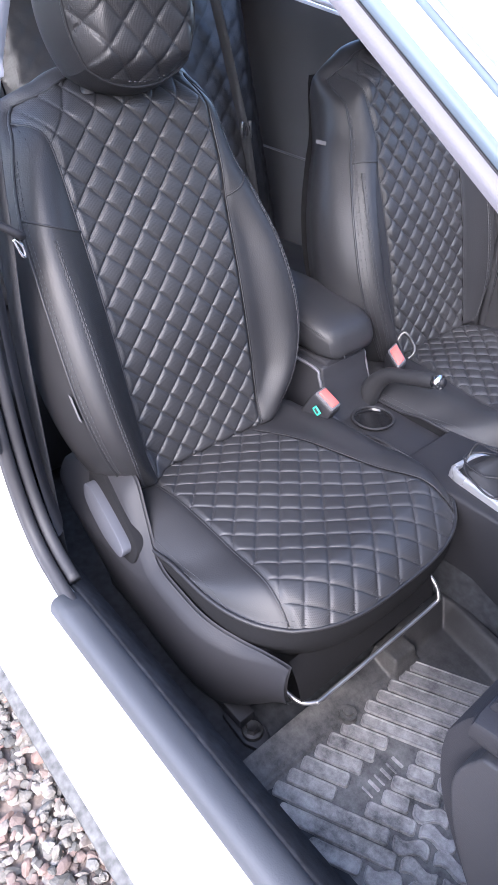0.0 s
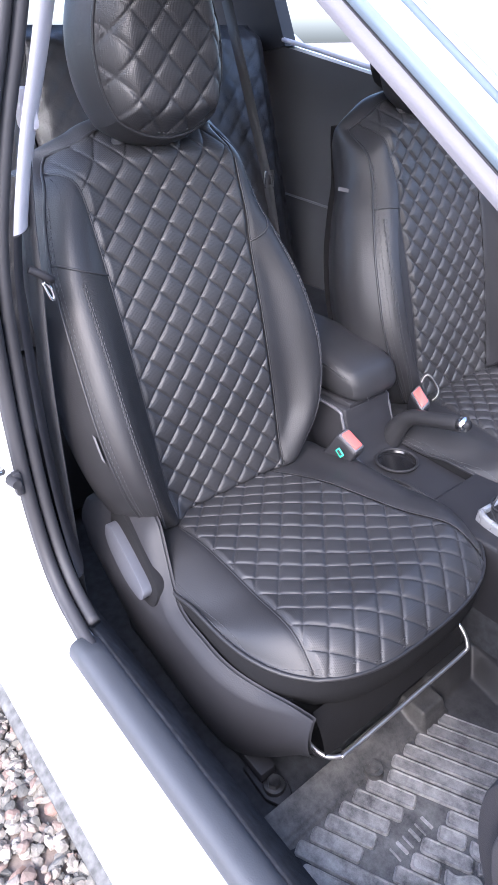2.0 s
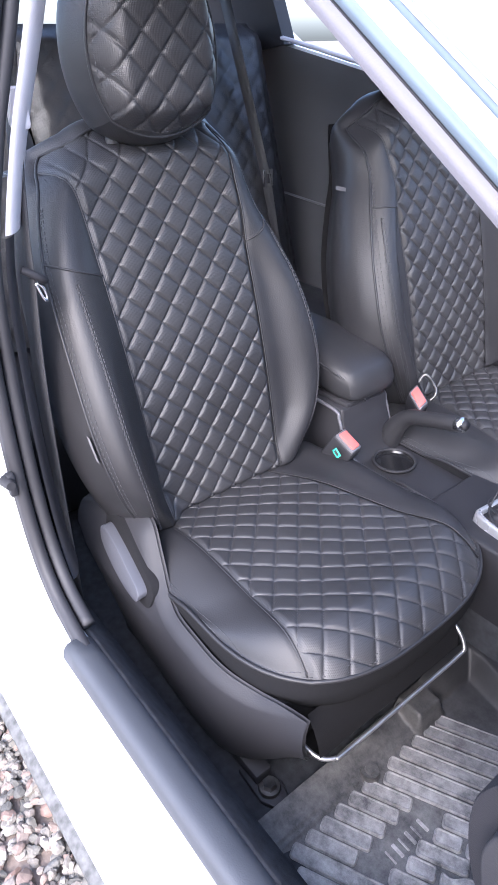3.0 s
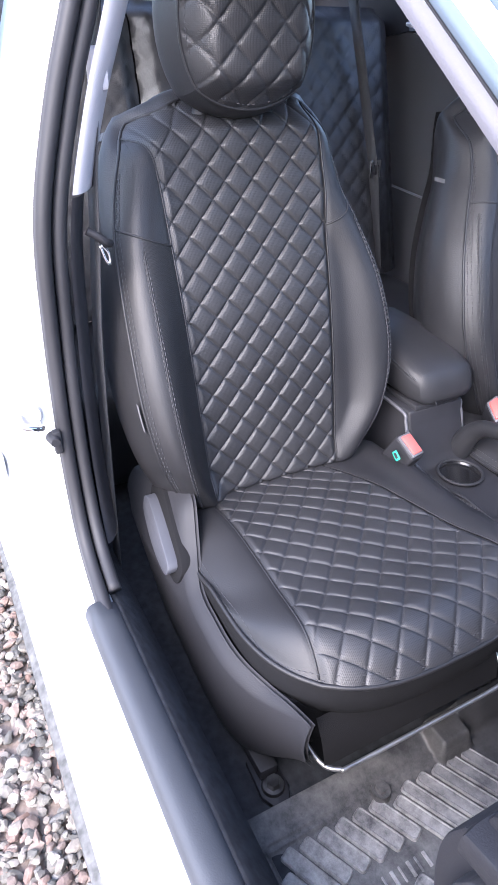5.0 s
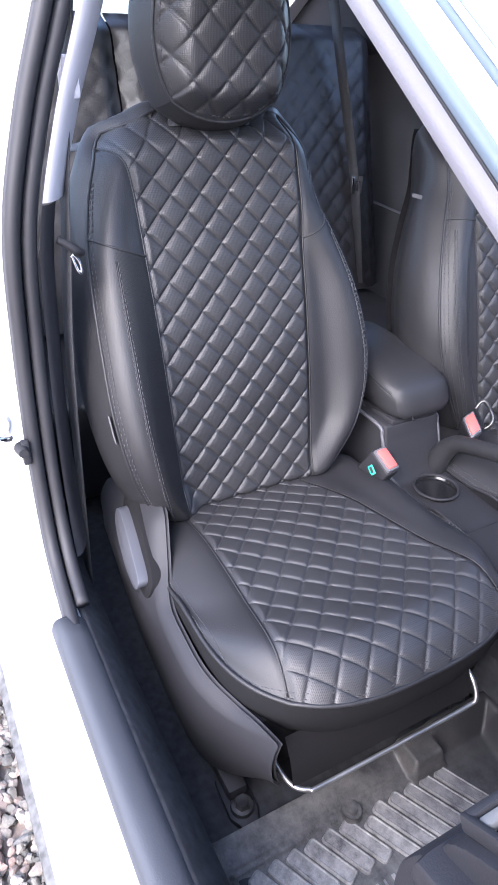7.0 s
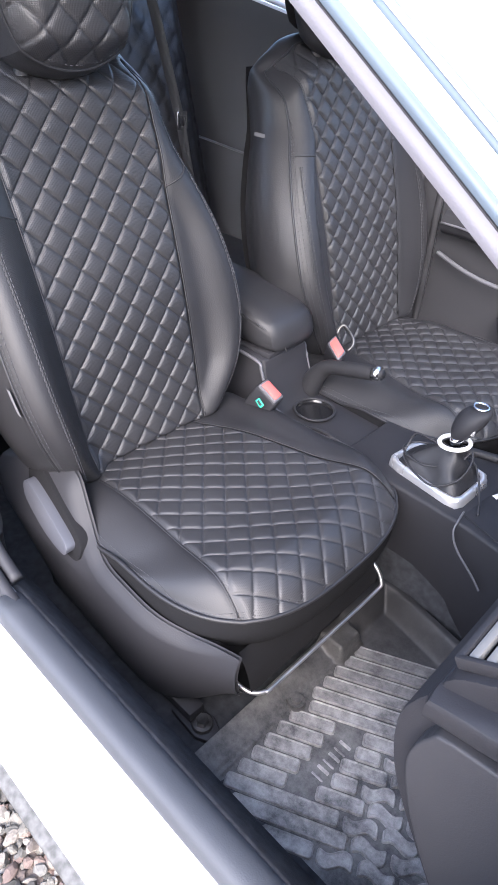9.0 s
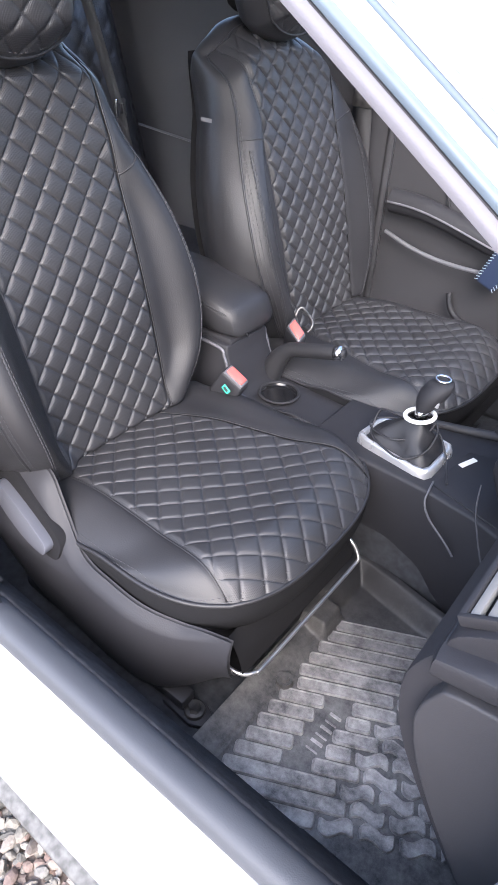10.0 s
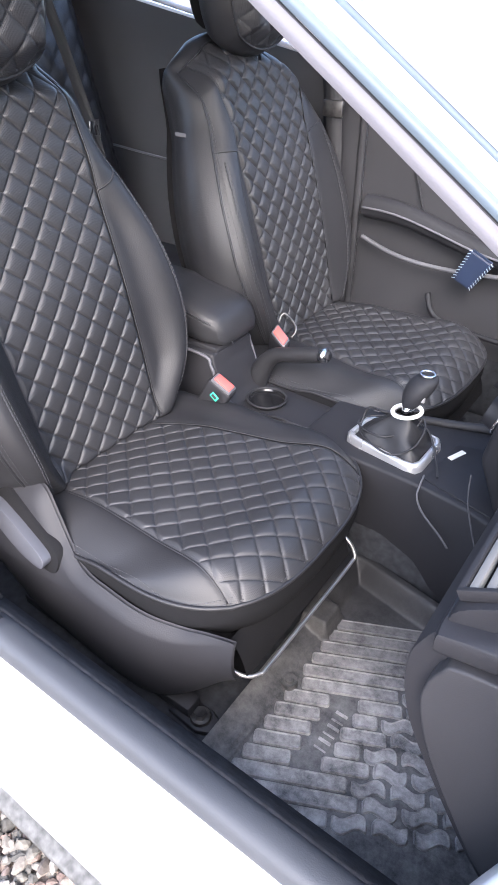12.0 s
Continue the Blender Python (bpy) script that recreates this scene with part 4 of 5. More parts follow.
# ---- floor mat ----
def build_mat():
    m = thing("floor_mat", "dusty black rubber tray mat with raised treads on the passenger floor", "floor mat", at=(0.4, -0.35, 0.28))
    X0, X1, Y0, Y1 = 0.150, 0.74, -0.640, -0.078
    SL = 0.48
    d = Vector((1, SL, 0)).normalized()
    n = Vector((-d.y, d.x, 0))

    def floor_z(x):
        return 0.280 + 0.06 * smoothstep(0.55, 0.74, x)

    def base(u, v):
        x = X0 + (X1 - X0) * u
        skew = 0.20 * max(0.0, x - 0.19)
        y = Y0 + (Y1 - skew - Y0) * v
        z = floor_z(x)
        near = smoothstep(-0.275, -0.290, y)
        far = smoothstep(-0.225, -0.210, y)
        z += near * (0.010 * smoothstep(0.196, 0.188, x) + 0.012 * smoothstep(0.185, 0.150, x) + 0.006 * math.exp(-((x - 0.197) / 0.0035) ** 2))
        z += far * 0.046 * smoothstep(0.196, 0.160, x)
        z += (1 - near) * (1 - far) * 0.040 * smoothstep(0.212, 0.196, x)
        z = max(z, 0.280 + 0.046 * smoothstep(-0.122, -0.088, y + skew))
        z += 0.006 * math.exp(-((y + 0.606) / 0.0035) ** 2) * smoothstep(0.190, 0.197, x) + 0.022 * smoothstep(-0.612, -0.640, y)
        return (x, y, z)
    raw("tray", *grid(base, 190, 180), MAT_RUBBER, m)

    def rounded_outline(length, width, wave):
        """Corner points along and across; wave bends the bar into an S."""
        r, out = 0.0055, []
        for cx_, cy_, a0 in ((1, 1, 0), (-1, 1, 90), (-1, -1, 180), (1, -1, 270)):
            for k in range(4):
                a = radians(a0 + 30 * k)
                out.append((cx_ * (length / 2 - r) + r * math.cos(a), cy_ * (width / 2 - r) + r * math.sin(a)))
        if not wave:
            return out
        long = []
        for i in range(len(out)):
            (a, b), (c, e) = out[i], out[(i + 1) % len(out)]
            steps = 7 if abs(c - a) > 0.015 else 1
            long += [(a + (c - a) * k / steps, b + (e - b) * k / steps) for k in range(steps)]
        return long

    def tread(x, y, length, width, wave=0.0):
        """One raised tread with a worn rim: a rounded bar, or an S when wave is given."""
        if not wave:
            t0, t1 = -length / 2, length / 2
            t0 = max(t0, (0.206 - x) / d.x, (-0.597 - y) / d.y)
            t1 = min(t1, (X1 - 0.03 - x) / d.x, (-0.150 - 0.12 * max(0.0, x - 0.19) - y) / d.y)
            if t1 - t0 < 0.022:
                return
            x, y, length = x + d.x * (t0 + t1) / 2, y + d.y * (t0 + t1) / 2, t1 - t0
        elif not (x < X1 - 0.03 and -0.575 < y < -0.205):
            return
        verts, faces = [], []
        line = rounded_outline(length, width, wave)
        k = len(line)
        for grow, h in ((1.5, -0.002), (0.0, 0.0042), (-1.2, 0.0048), (-3.2, 0.0034)):
            gx, gy = 1 + 2 * grow * 0.001 / length, 1 + 2 * grow * 0.001 / width
            for a, b in line:
                a, b = a * gx, b * gy
                bend = wave * math.sin(2 * math.pi * max(-0.5, min(0.5, a / length)))
                p = Vector((x, y, 0)) + d * a + n * (b + bend)
                verts.append((p.x, p.y, floor_z(p.x) + h))
        for i in range(3):
            faces += [(i * k + j, i * k + (j + 1) % k, (i + 1) * k + (j + 1) % k, (i + 1) * k + j) for j in range(k)]
        faces.append(tuple(3 * k + j for j in range(k)))
        raw("tread", verts, faces, MAT_TREAD, m, smooth=False)

    pitch = 0.0312
    for k in range(-7, 7):
        y0 = -0.4315 + pitch * k  # height of the row's line at x = 0.19

        def bar(xa, xb, w=0.0235):
            tread((xa + xb) / 2, y0 + SL * ((xa + xb) / 2 - 0.19), (xb - xa) / d.x, w)
        if k >= 1:
            bar(0.219 if k == 1 else 0.190, 0.372, 0.0225)
            first = 0.402
        elif k >= -4:
            bar(0.194, 0.277)
            if k % 2 == 0:
                bar(0.322, 0.390)
                first = 0.420
            else:
                bar(0.327, 0.364)
                first = 0.394
        else:
            bar(0.198, 0.372 if k % 2 else 0.400)
            first = 0.402 if k % 2 else 0.430
        for q in range(6):
            xc = first + 0.0545 * q
            tread(xc, y0 + SL * (xc - 0.19), 0.052, 0.0215, 0.0058 if (q + k) % 2 else -0.0058)
    # unreadable raised lettering: a row of short strokes
    for i in range(6):
        y = -0.475 + 0.0145 * i
        part("lettering", box_bm(0.296, 0.318, y, y + 0.0030 + 0.0025 * (i % 2), 0.277, 0.2824, 0.0008, 1), MAT_TREAD, m)
    bm = bmesh.new()
    bmesh.ops.create_cone(bm, cap_ends=True, segments=20, radius1=0.017, radius2=0.015, depth=0.014, matrix=Matrix.Translation((0.200, -0.403, 0.287)))
    bmesh.ops.create_cone(bm, cap_ends=True, segments=16, radius1=0.010, radius2=0.008, depth=0.010, matrix=Matrix.Translation((0.200, -0.403, 0.294)))
    part("fixing_plug", bm, MAT_RUBBER, m, "round rubber fixing plug")


build_mat()


def rounded(name, x0, x1, y0, y1, z0, z1, r, mat, parent, label="", bend=None):
    bm = box_bm(x0, x1, y0, y1, z0, z1, 0)
    bmesh.ops.subdivide_edges(bm, edges=list(bm.edges), cuts=5, use_grid_fill=True)
    c = Vector(((x0 + x1) / 2, (y0 + y1) / 2, (z0 + z1) / 2))
    h = Vector(((x1 - x0) / 2, (y1 - y0) / 2, (z1 - z0) / 2))
    for v in bm.verts:
        p = v.co - c
        core = Vector((max(-h.x + r, min(h.x - r, p.x)), max(-h.y + r, min(h.y - r, p.y)), max(-h.z + r, min(h.z - r, p.z))))
        q = p - core
        if q.length > 1e-6:
            q = q.normalized() * r
        v.co = c + core + q
        if bend:
            v.co = Vector(bend(v.co))
    return part(name, bm, mat, parent, label)


# ---- centre console ----
con = thing("centre_console", "charcoal plastic centre console with cup holder between the front seats", "console", at=(0, 0.02, 0.3))
bm = prism_bm([(0.00, -0.062), (0.05, -0.078), (0.12, -0.084), (0.20, -0.084), (0.28, -0.088), (0.36, -0.100), (0.46, -0.135), (0.76, -0.22), (0.76, 0.26), (0.46, 0.20), (0.30, 0.15), (0.16, 0.105), (0.0, 0.09)], "z", 0.282, 0.562, 0.008, 3)
for v in bm.verts:
    if v.co.z < 0.4 and v.co.y < 0:
        v.co.y += 0.012
part("front_body", bm, PLASTIC_DARK, con)
part("rear_column", prism_bm([(-0.52, 0.30), (-0.52, 0.650), (-0.245, 0.650), (-0.240, 0.620), (-0.225, 0.585), (-0.205, 0.553), (-0.19, 0.540), (0.02, 0.535), (0.02, 0.30)], "y", -0.045, 0.095, 0.006, 3), PLASTIC_DARK, con)
for y in (-0.048, 0.098):
    tube("column_edge", smooth_path([(-0.42, y, 0.648), (-0.27, y, 0.645), (-0.248, y, 0.625), (-0.232, y, 0.585), (-0.205, y, 0.553), (-0.16, y, 0.545)], 6), 0.0035, SATIN, con)
bm = bmesh.new()
bmesh.ops.create_circle(bm, segments=32, radius=0.043, matrix=Matrix.Translation((-0.145, 0.020, 0.546)))
ring_edges = list(bm.edges)
r = bmesh.ops.extrude_edge_only(bm, edges=ring_edges)
vs = [v for v in r["geom"] if isinstance(v, bmesh.types.BMVert)]
for v in vs:
    v.co = Vector((-0.145 + (v.co.x + 0.145) * 0.93, 0.02 + (v.co.y - 0.02) * 0.93, 0.5405))
bmesh.ops.contextual_create(bm, geom=vs)
part("cup_holder", bm, MIRROR_BLACK, con, "round black cup holder well")
tube("cup_rim", [(-0.145 + 0.044 * math.cos(a), 0.020 + 0.044 * math.sin(a), 0.547) for a in [i * math.pi / 16 for i in range(32)]], 0.003, PLASTIC, con, closed=True)
# open tray ahead of the gear lever
part("tray_recess", prism_bm([(0.265, -0.065), (0.40, -0.10), (0.43, 0.12), (0.275, 0.07)], "z", 0.558, 0.5655, 0.002), PLASTIC_DARK, con)
tube("tray_edge", smooth_path([(0.16, 0.110, 0.562), (0.25, 0.135, 0.566), (0.34, 0.165, 0.570), (0.46, 0.20, 0.575)], 6), 0.010, PLASTIC, con)
card = thing("paper_card", "small white card lying in the console tray", "card", at=(0.288, 0.037, 0.567))
part("sheet", prism_bm([(0.276, 0.018), (0.286, 0.014), (0.300, 0.052), (0.290, 0.056)], "z", 0.566, 0.5675, 0), WHITE_PLASTIC, card)


def arm_bend(p):
    t = smoothstep(-0.42, -0.215, p.x)
    return (p.x - 0.02 * (p.z - 0.66) / 0.08 * t, p.y, p.z - 0.022 * t * (p.z - 0.645) / 0.09)


ar = thing("armrest", "black leatherette padded centre armrest", "armrest", at=(-0.36, 0.035, 0.65))
rounded("pad", -0.55, -0.222, -0.038, 0.122, 0.656, 0.764, 0.040, LEATHER, ar, bend=arm_bend)
tube("seam", [arm_bend(Vector(p)) for p in smooth_path([(-0.54, -0.035, 0.738), (-0.30, -0.035, 0.738), (-0.245, -0.028, 0.730), (-0.231, 0.0, 0.700), (-0.229, 0.01, 0.664)], 6)], 0.0018, LEATHER, ar)
for o in (0.004, -0.005):
    stitches("stitching", [arm_bend(Vector(p)) for p in smooth_path([(-0.54, -0.036, 0.738 + o), (-0.30, -0.036, 0.738 + o), (-0.25, -0.032, 0.732 + o)], 6)], THREAD, ar, lift=(0, -0.001, 0.001))
part("hinge_base", box_bm(-0.53, -0.245, -0.03, 0.085, 0.646, 0.660, 0.004), PLASTIC_DARK, ar)

# ---- handbrake ----
hb = thing("handbrake", "black leatherette handbrake lever with chrome tip", "handbrake", at=(-0.2, 0.08, 0.54))
hb_line = smooth_path([(-0.215, 0.075, 0.525), (-0.195, 0.076, 0.585), (-0.165, 0.077, 0.622), (-0.12, 0.078, 0.638), (-0.06, 0.079, 0.655), (-0.045, 0.079, 0.659)], 6)
verts, faces = [], []
for i, p in enumerate(hb_line):
    f = i / (len(hb_line) - 1)
    rad = 0.026 - 0.009 * smoothstep(0.0, 0.5, f) - 0.002 * smoothstep(0.8, 1.0, f)
    q = hb_line[min(i + 1, len(hb_line) - 1)] - hb_line[max(i - 1, 0)]
    up = Vector((0, 1, 0))
    sd = q.normalized().cross(up)
    verts += [p + up * (rad * 0.9 * math.cos(a)) + sd * (rad * math.sin(a)) for a in [k * math.pi / 7 for k in range(14)]]
for i in range(len(hb_line) - 1):
    faces += [(i * 14 + k, i * 14 + (k + 1) % 14, (i + 1) * 14 + (k + 1) % 14, (i + 1) * 14 + k) for k in range(14)]
raw("sleeve", verts, faces, LEATHER, hb, "stitched leatherette sleeve")
e = hb_line[-1]
tube("tip", [e - Vector((0.004, 0, 0.001)), e + Vector((0.012, 0, 0.004))], 0.0155, CHROME, hb, "chrome end ring", k=14)
tube("button", [e + Vector((0.010, 0, 0.003)), e + Vector((0.018, 0, 0.006))], 0.009, PLASTIC_DARK, hb, k=12)

# ---- gear lever ----
gl = thing("gear_lever", "black gear lever with chrome bezel and leatherette boot", "gear lever", at=(0.17, 0.0, 0.565))
quad = [Vector((0.088, -0.042, 0.570)), Vector((0.248, -0.064, 0.566)), Vector((0.250, 0.058, 0.566)), Vector((0.095, 0.045, 0.570))]
mid = sum(quad, Vector()) / 4


def quad_ring(scale, z):
    pts = []
    for i in range(4):
        a, b = quad[i], quad[(i + 1) % 4]
        for k in range(6):
            p = a + (b - a) * (k / 6)
            pts.append(mid + (p - mid) * scale + Vector((0, 0, z)))
    out = []
    for i in range(len(pts)):
        out.append((pts[i - 1] + pts[i] * 2 + pts[(i + 1) % len(pts)]) / 4)
    return out


def lofted(rings):
    k = len(rings[0])
    verts = [p for r_ in rings for p in r_]
    faces = []
    for i in range(len(rings) - 1):
        faces += [(i * k + j, i * k + (j + 1) % k, (i + 1) * k + (j + 1) % k, (i + 1) * k + j) for j in range(k)]
    return verts, faces


raw("bezel", *lofted([quad_ring(1.06, -0.008), quad_ring(1.04, 0.006), quad_ring(0.98, 0.013), quad_ring(0.90, 0.012), quad_ring(0.87, 0.003)]), SILVER, gl, "satin chrome bezel")
rng = random.Random(8)
top = Vector((0.183, 0.006, 0.640))
rings = []
for i in range(12):
    f = i / 11
    sc = 0.88 * (1 - f) ** 1.1 + 0.20 * f
    ctr = mid.lerp(top, f)
    base_ring = quad_ring(1.0, 0)
    rg = []
    for j, p in enumerate(base_ring):
        fold = 0.10 * math.sin(j * 2 * math.pi / 24 * 5 + 4 * f) * math.sin(math.pi * f)
        q = (p - mid) * (sc * (1 + fold))
        rg.append(Vector((ctr.x + q.x, ctr.y + q.y, 0.574 + (0.640 - 0.574) * f + 0.006 * math.sin(9 * f + j) * (1 - f))))
    rings.append(rg)
raw("boot", *lofted(rings), LEATHER, gl, "wrinkled black leatherette boot")
knob_line = [(0.183, 0.006, 0.636), (0.188, 0.012, 0.655), (0.194, 0.020, 0.680), (0.200, 0.030, 0.702), (0.203, 0.035, 0.714)]
tube("stem", [knob_line[0], knob_line[1]], 0.011, CHROME, gl, "chrome collar", k=14)
kr = [0.015, 0.021, 0.026, 0.028, 0.027, 0.023, 0.010]
kp = smooth_path(knob_line[1:], 2)
kv, kf = [], []
for i, p in enumerate(kp):
    rad = kr[min(i, len(kr) - 1)]
    kv += [p + Vector((rad * math.cos(a), rad * 0.92 * math.sin(a), 0.15 * rad * math.cos(a))) for a in [k * math.pi / 9 for k in range(18)]]
for i in range(len(kp) - 1):
    kf += [(i * 18 + k, i * 18 + (k + 1) % 18, (i + 1) * 18 + (k + 1) % 18, (i + 1) * 18 + k) for k in range(18)]
kf.append(tuple((len(kp) - 1) * 18 + k for k in range(18)))
raw("knob", kv, kf, PLASTIC_DARK, gl, "black grip knob")
tube("knob_ring", [(0.203 + 0.0135 * math.cos(a), 0.035 + 0.0125 * math.sin(a), 0.7165) for a in [i * math.pi / 10 for i in range(20)]], 0.0025, CHROME, gl, "chrome ring", closed=True)
part("knob_plate", box_bm(0.196, 0.216, 0.004, 0.010, 0.672, 0.684, 0.002), SILVER, gl)
wr = thing("white_ring", "off-white plastic ring hanging round the gear lever", "ring", at=(0.186, 0.005, 0.64))
tube("hoop", [(0.186 + 0.027 * math.cos(a), 0.006 + 0.027 * math.sin(a), 0.644 + 0.004 * math.cos(a)) for a in [i * math.pi / 14 for i in range(28)]], 0.0042, WHITE_PLASTIC, wr, closed=True)
cb = thing("black_cable", "thin black cable looped round the gear lever boot", "cable", at=(0.15, 0, 0.6))
tube("wire", smooth_path([(0.196, -0.012, 0.640), (0.150, -0.010, 0.638), (0.112, 0.000, 0.628), (0.105, -0.008, 0.605), (0.112, -0.030, 0.588), (0.150, -0.055, 0.588), (0.195, -0.065, 0.588), (0.225, -0.035, 0.600), (0.228, 0.000, 0.620), (0.215, 0.020, 0.630), (0.205, 0.000, 0.612), (0.165, -0.035, 0.600), (0.120, -0.030, 0.596), (0.095, -0.005, 0.592), (0.105, 0.030, 0.590), (0.160, 0.045, 0.598), (0.215, 0.035, 0.605), (0.245, 0.010, 0.592), (0.268, -0.020, 0.574), (0.285, -0.055, 0.570)], 8), 0.0020, RUBBER, cb)
wc = thing("grey_cable", "thin light grey cable hanging down the console side", "cable", at=(0.3, -0.12, 0.56))
tube("wire", smooth_path([(0.262, -0.060, 0.567), (0.266, -0.086, 0.563), (0.268, -0.098, 0.545), (0.285, -0.104, 0.520), (0.325, -0.110, 0.490), (0.345, -0.112, 0.470)], 8), 0.0018, SATIN, wc)
wc2 = thing("dark_cable", "thin dark cable hanging from the dashboard", "cable", at=(0.4, -0.12, 0.6))
tube("wire", smooth_path([(0.352, -0.105, 0.640), (0.362, -0.125, 0.600), (0.385, -0.140, 0.550), (0.40, -0.146, 0.52)], 8), 0.0014, THREAD, wc2)


# ---- belt buckles ----
def flat_buckle(name, label, c, right, fwd, tongue=False):
    """A buckle whose red button faces up and forward."""
    b = thing(name, label, "seat belt buckle", "belt buckles", at=c)
    c, right, fwd = Vector(c), Vector(right).normalized(), Vector(fwd).normalized()
    up = right.cross(fwd).normalized()
    up = up if up.z > 0 else -up
    m = Matrix.Identity(4)
    for i, a in enumerate((fwd, right, up)):
        m.col[i][:3] = a
    m.translation = c

    def put(nm, bm, mat, lab=""):
        bmesh.ops.transform(bm, matrix=m, verts=bm.verts)
        return part(nm, bm, mat, b, lab)
    put("housing", box_bm(-0.029, 0.029, -0.0165, 0.0165, -0.075, -0.004, 0.006, 3), PLASTIC_DARK)
    put("button_frame", box_bm(-0.025, 0.025, -0.0145, 0.0145, -0.008, 0.001, 0.003), SATIN)
    put("release_button", box_bm(-0.021, 0.021, -0.0115, 0.0115, -0.004, 0.004, 0.003, 2), RED, "red release button")
    put("stalk", box_bm(-0.022, 0.018, -0.010, 0.010, -0.28, -0.07, 0.004), PLASTIC_DARK)
    if tongue:
        loop = [(-0.025, 0.020, 0.0), (-0.028, 0.034, 0.006), (-0.018, 0.045, 0.010), (0.018, 0.045, 0.010), (0.028, 0.034, 0.006), (0.025, 0.020, 0.0)]
        tube("belt_tongue", [m @ Vector(q) for q in smooth_path(loop, 4)], 0.0032, STEEL, b, "grey metal tongue")
    return b


flat_buckle("seat_belt_buckle", "black seat belt buckle with red release button by the console", (-0.176, -0.094, 0.628), (-0.10, 0.93, 0.053), (0.85, 0.12, -0.50))
flat_buckle("seat_belt_buckle", "black seat belt buckle with red button and metal tongue", (-0.188, 0.135, 0.642), (0, 0.9, 0.4), (0.85, -0.25, -0.45), True)
gs = thing("green_sticker", "small green sticker on the black buckle stalk", "sticker", at=(-0.17, -0.118, 0.61))
gm = box_bm(-0.0095, 0.0095, -0.001, 0.001, -0.0055, 0.0055, 0.001)
bmesh.ops.transform(gm, matrix=Matrix.Translation((-0.176, -0.1275, 0.612)) @ Euler((radians(-25), radians(38), 0)).to_matrix().to_4x4(), verts=gm.verts)
part("film", gm, GREEN, gs)
gm = box_bm(-0.006, 0.006, -0.0013, 0.0013, -0.0025, 0.0025, 0)
bmesh.ops.transform(gm, matrix=Matrix.Translation((-0.176, -0.1282, 0.6124)) @ Euler((radians(-25), radians(38), 0)).to_matrix().to_4x4(), verts=gm.verts)
part("window", gm, PLASTIC_DARK, gs)

# ---- passenger seat belt on the near pillar ----
nb = thing("front_seat_belt", "black front seat belt hanging on the door pillar", "seat belt", at=(-0.35, -0.61, 0.5))
raw("webbing", *sweep(smooth_path([(-0.350, -0.560, 1.42), (-0.345, -0.600, 1.15), (-0.342, -0.612, 1.03), (-0.340, -0.628, 0.85), (-0.338, -0.640, 0.50), (-0.338, -0.645, 0.30)], 4), [(-0.024, -0.001), (0.024, -0.001), (0.024, 0.001), (-0.024, 0.001)], up=(0, 1, 0.1)), WEBBING, nb)
tube("tongue", smooth_path([(-0.318, -0.628, 1.052), (-0.314, -0.614, 1.043), (-0.314, -0.604, 1.035), (-0.322, -0.596, 1.030)], 5), 0.006, PLASTIC_DARK, nb)
tube("tongue_plate", smooth_path([(-0.318, -0.612, 1.030), (-0.314, -0.606, 1.008), (-0.314, -0.600, 1.004), (-0.316, -0.602, 1.020), (-0.318, -0.610, 1.030)], 5), 0.0022, CHROME, nb, "bright metal tongue plate")

# ---- dashboard ----
da = thing("dashboard", "charcoal plastic dashboard end with air vent and side panel", "dashboard", at=(0.6, 0, 0.7))
PROFILE = [(0.455, 0.832), (0.446, 0.800), (0.449, 0.753), (0.466, 0.698), (0.512, 0.610), (0.568, 0.520), (0.62, 0.48), (0.775, 0.48), (0.775, 1.03), (0.62, 0.968), (0.52, 0.915), (0.477, 0.885), (0.468, 0.858)]
part("main_body", prism_bm([(p.x, p.y) for p in smooth_path([(a, b, 0) for a, b in PROFILE], 4, closed=True)], "y", -0.615, 0.70, 0.004), PLASTIC_DARK, da)
CAP = [(0.500, 0.842), (0.480, 0.826), (0.470, 0.795), (0.472, 0.762), (0.490, 0.705), (0.528, 0.630), (0.575, 0.555), (0.64, 0.52), (0.73, 0.52), (0.73, 0.85), (0.62, 0.852)]
# lighter colour than the main body stands in for daylight on this end
part("side_panel", prism_bm([(p.x, p.y) for p in smooth_path([(a, b, 0) for a, b in CAP], 3, closed=True)], "y", -0.634, -0.612, 0.007, 3), DOOR_TRIM, da, "charcoal removable side panel, toned lighter for outside light")
rounded("trim_lip", 0.466, 0.76, -0.636, -0.55, 0.842, 0.872, 0.010, PLASTIC_DARK, da, "charcoal trim lip", bend=lambda p: (p.x, p.y, p.z + 0.25 * (p.x - 0.47)))
VENT_GREY = material("pale grey vent plastic", (0.15, 0.15, 0.145), 0.5, blotch=0.05)
VX, VZ = Vector((0.85, 0, 0.50)).normalized(), Vector((-0.50, 0, 0.85)).normalized()
V0 = Vector((0.479, -0.603, 0.889))


def vent_box(nm, a0, a1, b0, b1, c0, c1, mat, bev=0.002, lab=""):
    bm_ = box_bm(a0, a1, b0, b1, c0, c1, bev)
    mm = Matrix.Identity(4)
    mm.col[0][:3], mm.col[1][:3], mm.col[2][:3] = VX, (0, 1, 0), VZ
    mm.translation = V0
    bmesh.ops.transform(bm_, matrix=mm, verts=bm_.verts)
    return part(nm, bm_, mat, da, lab)


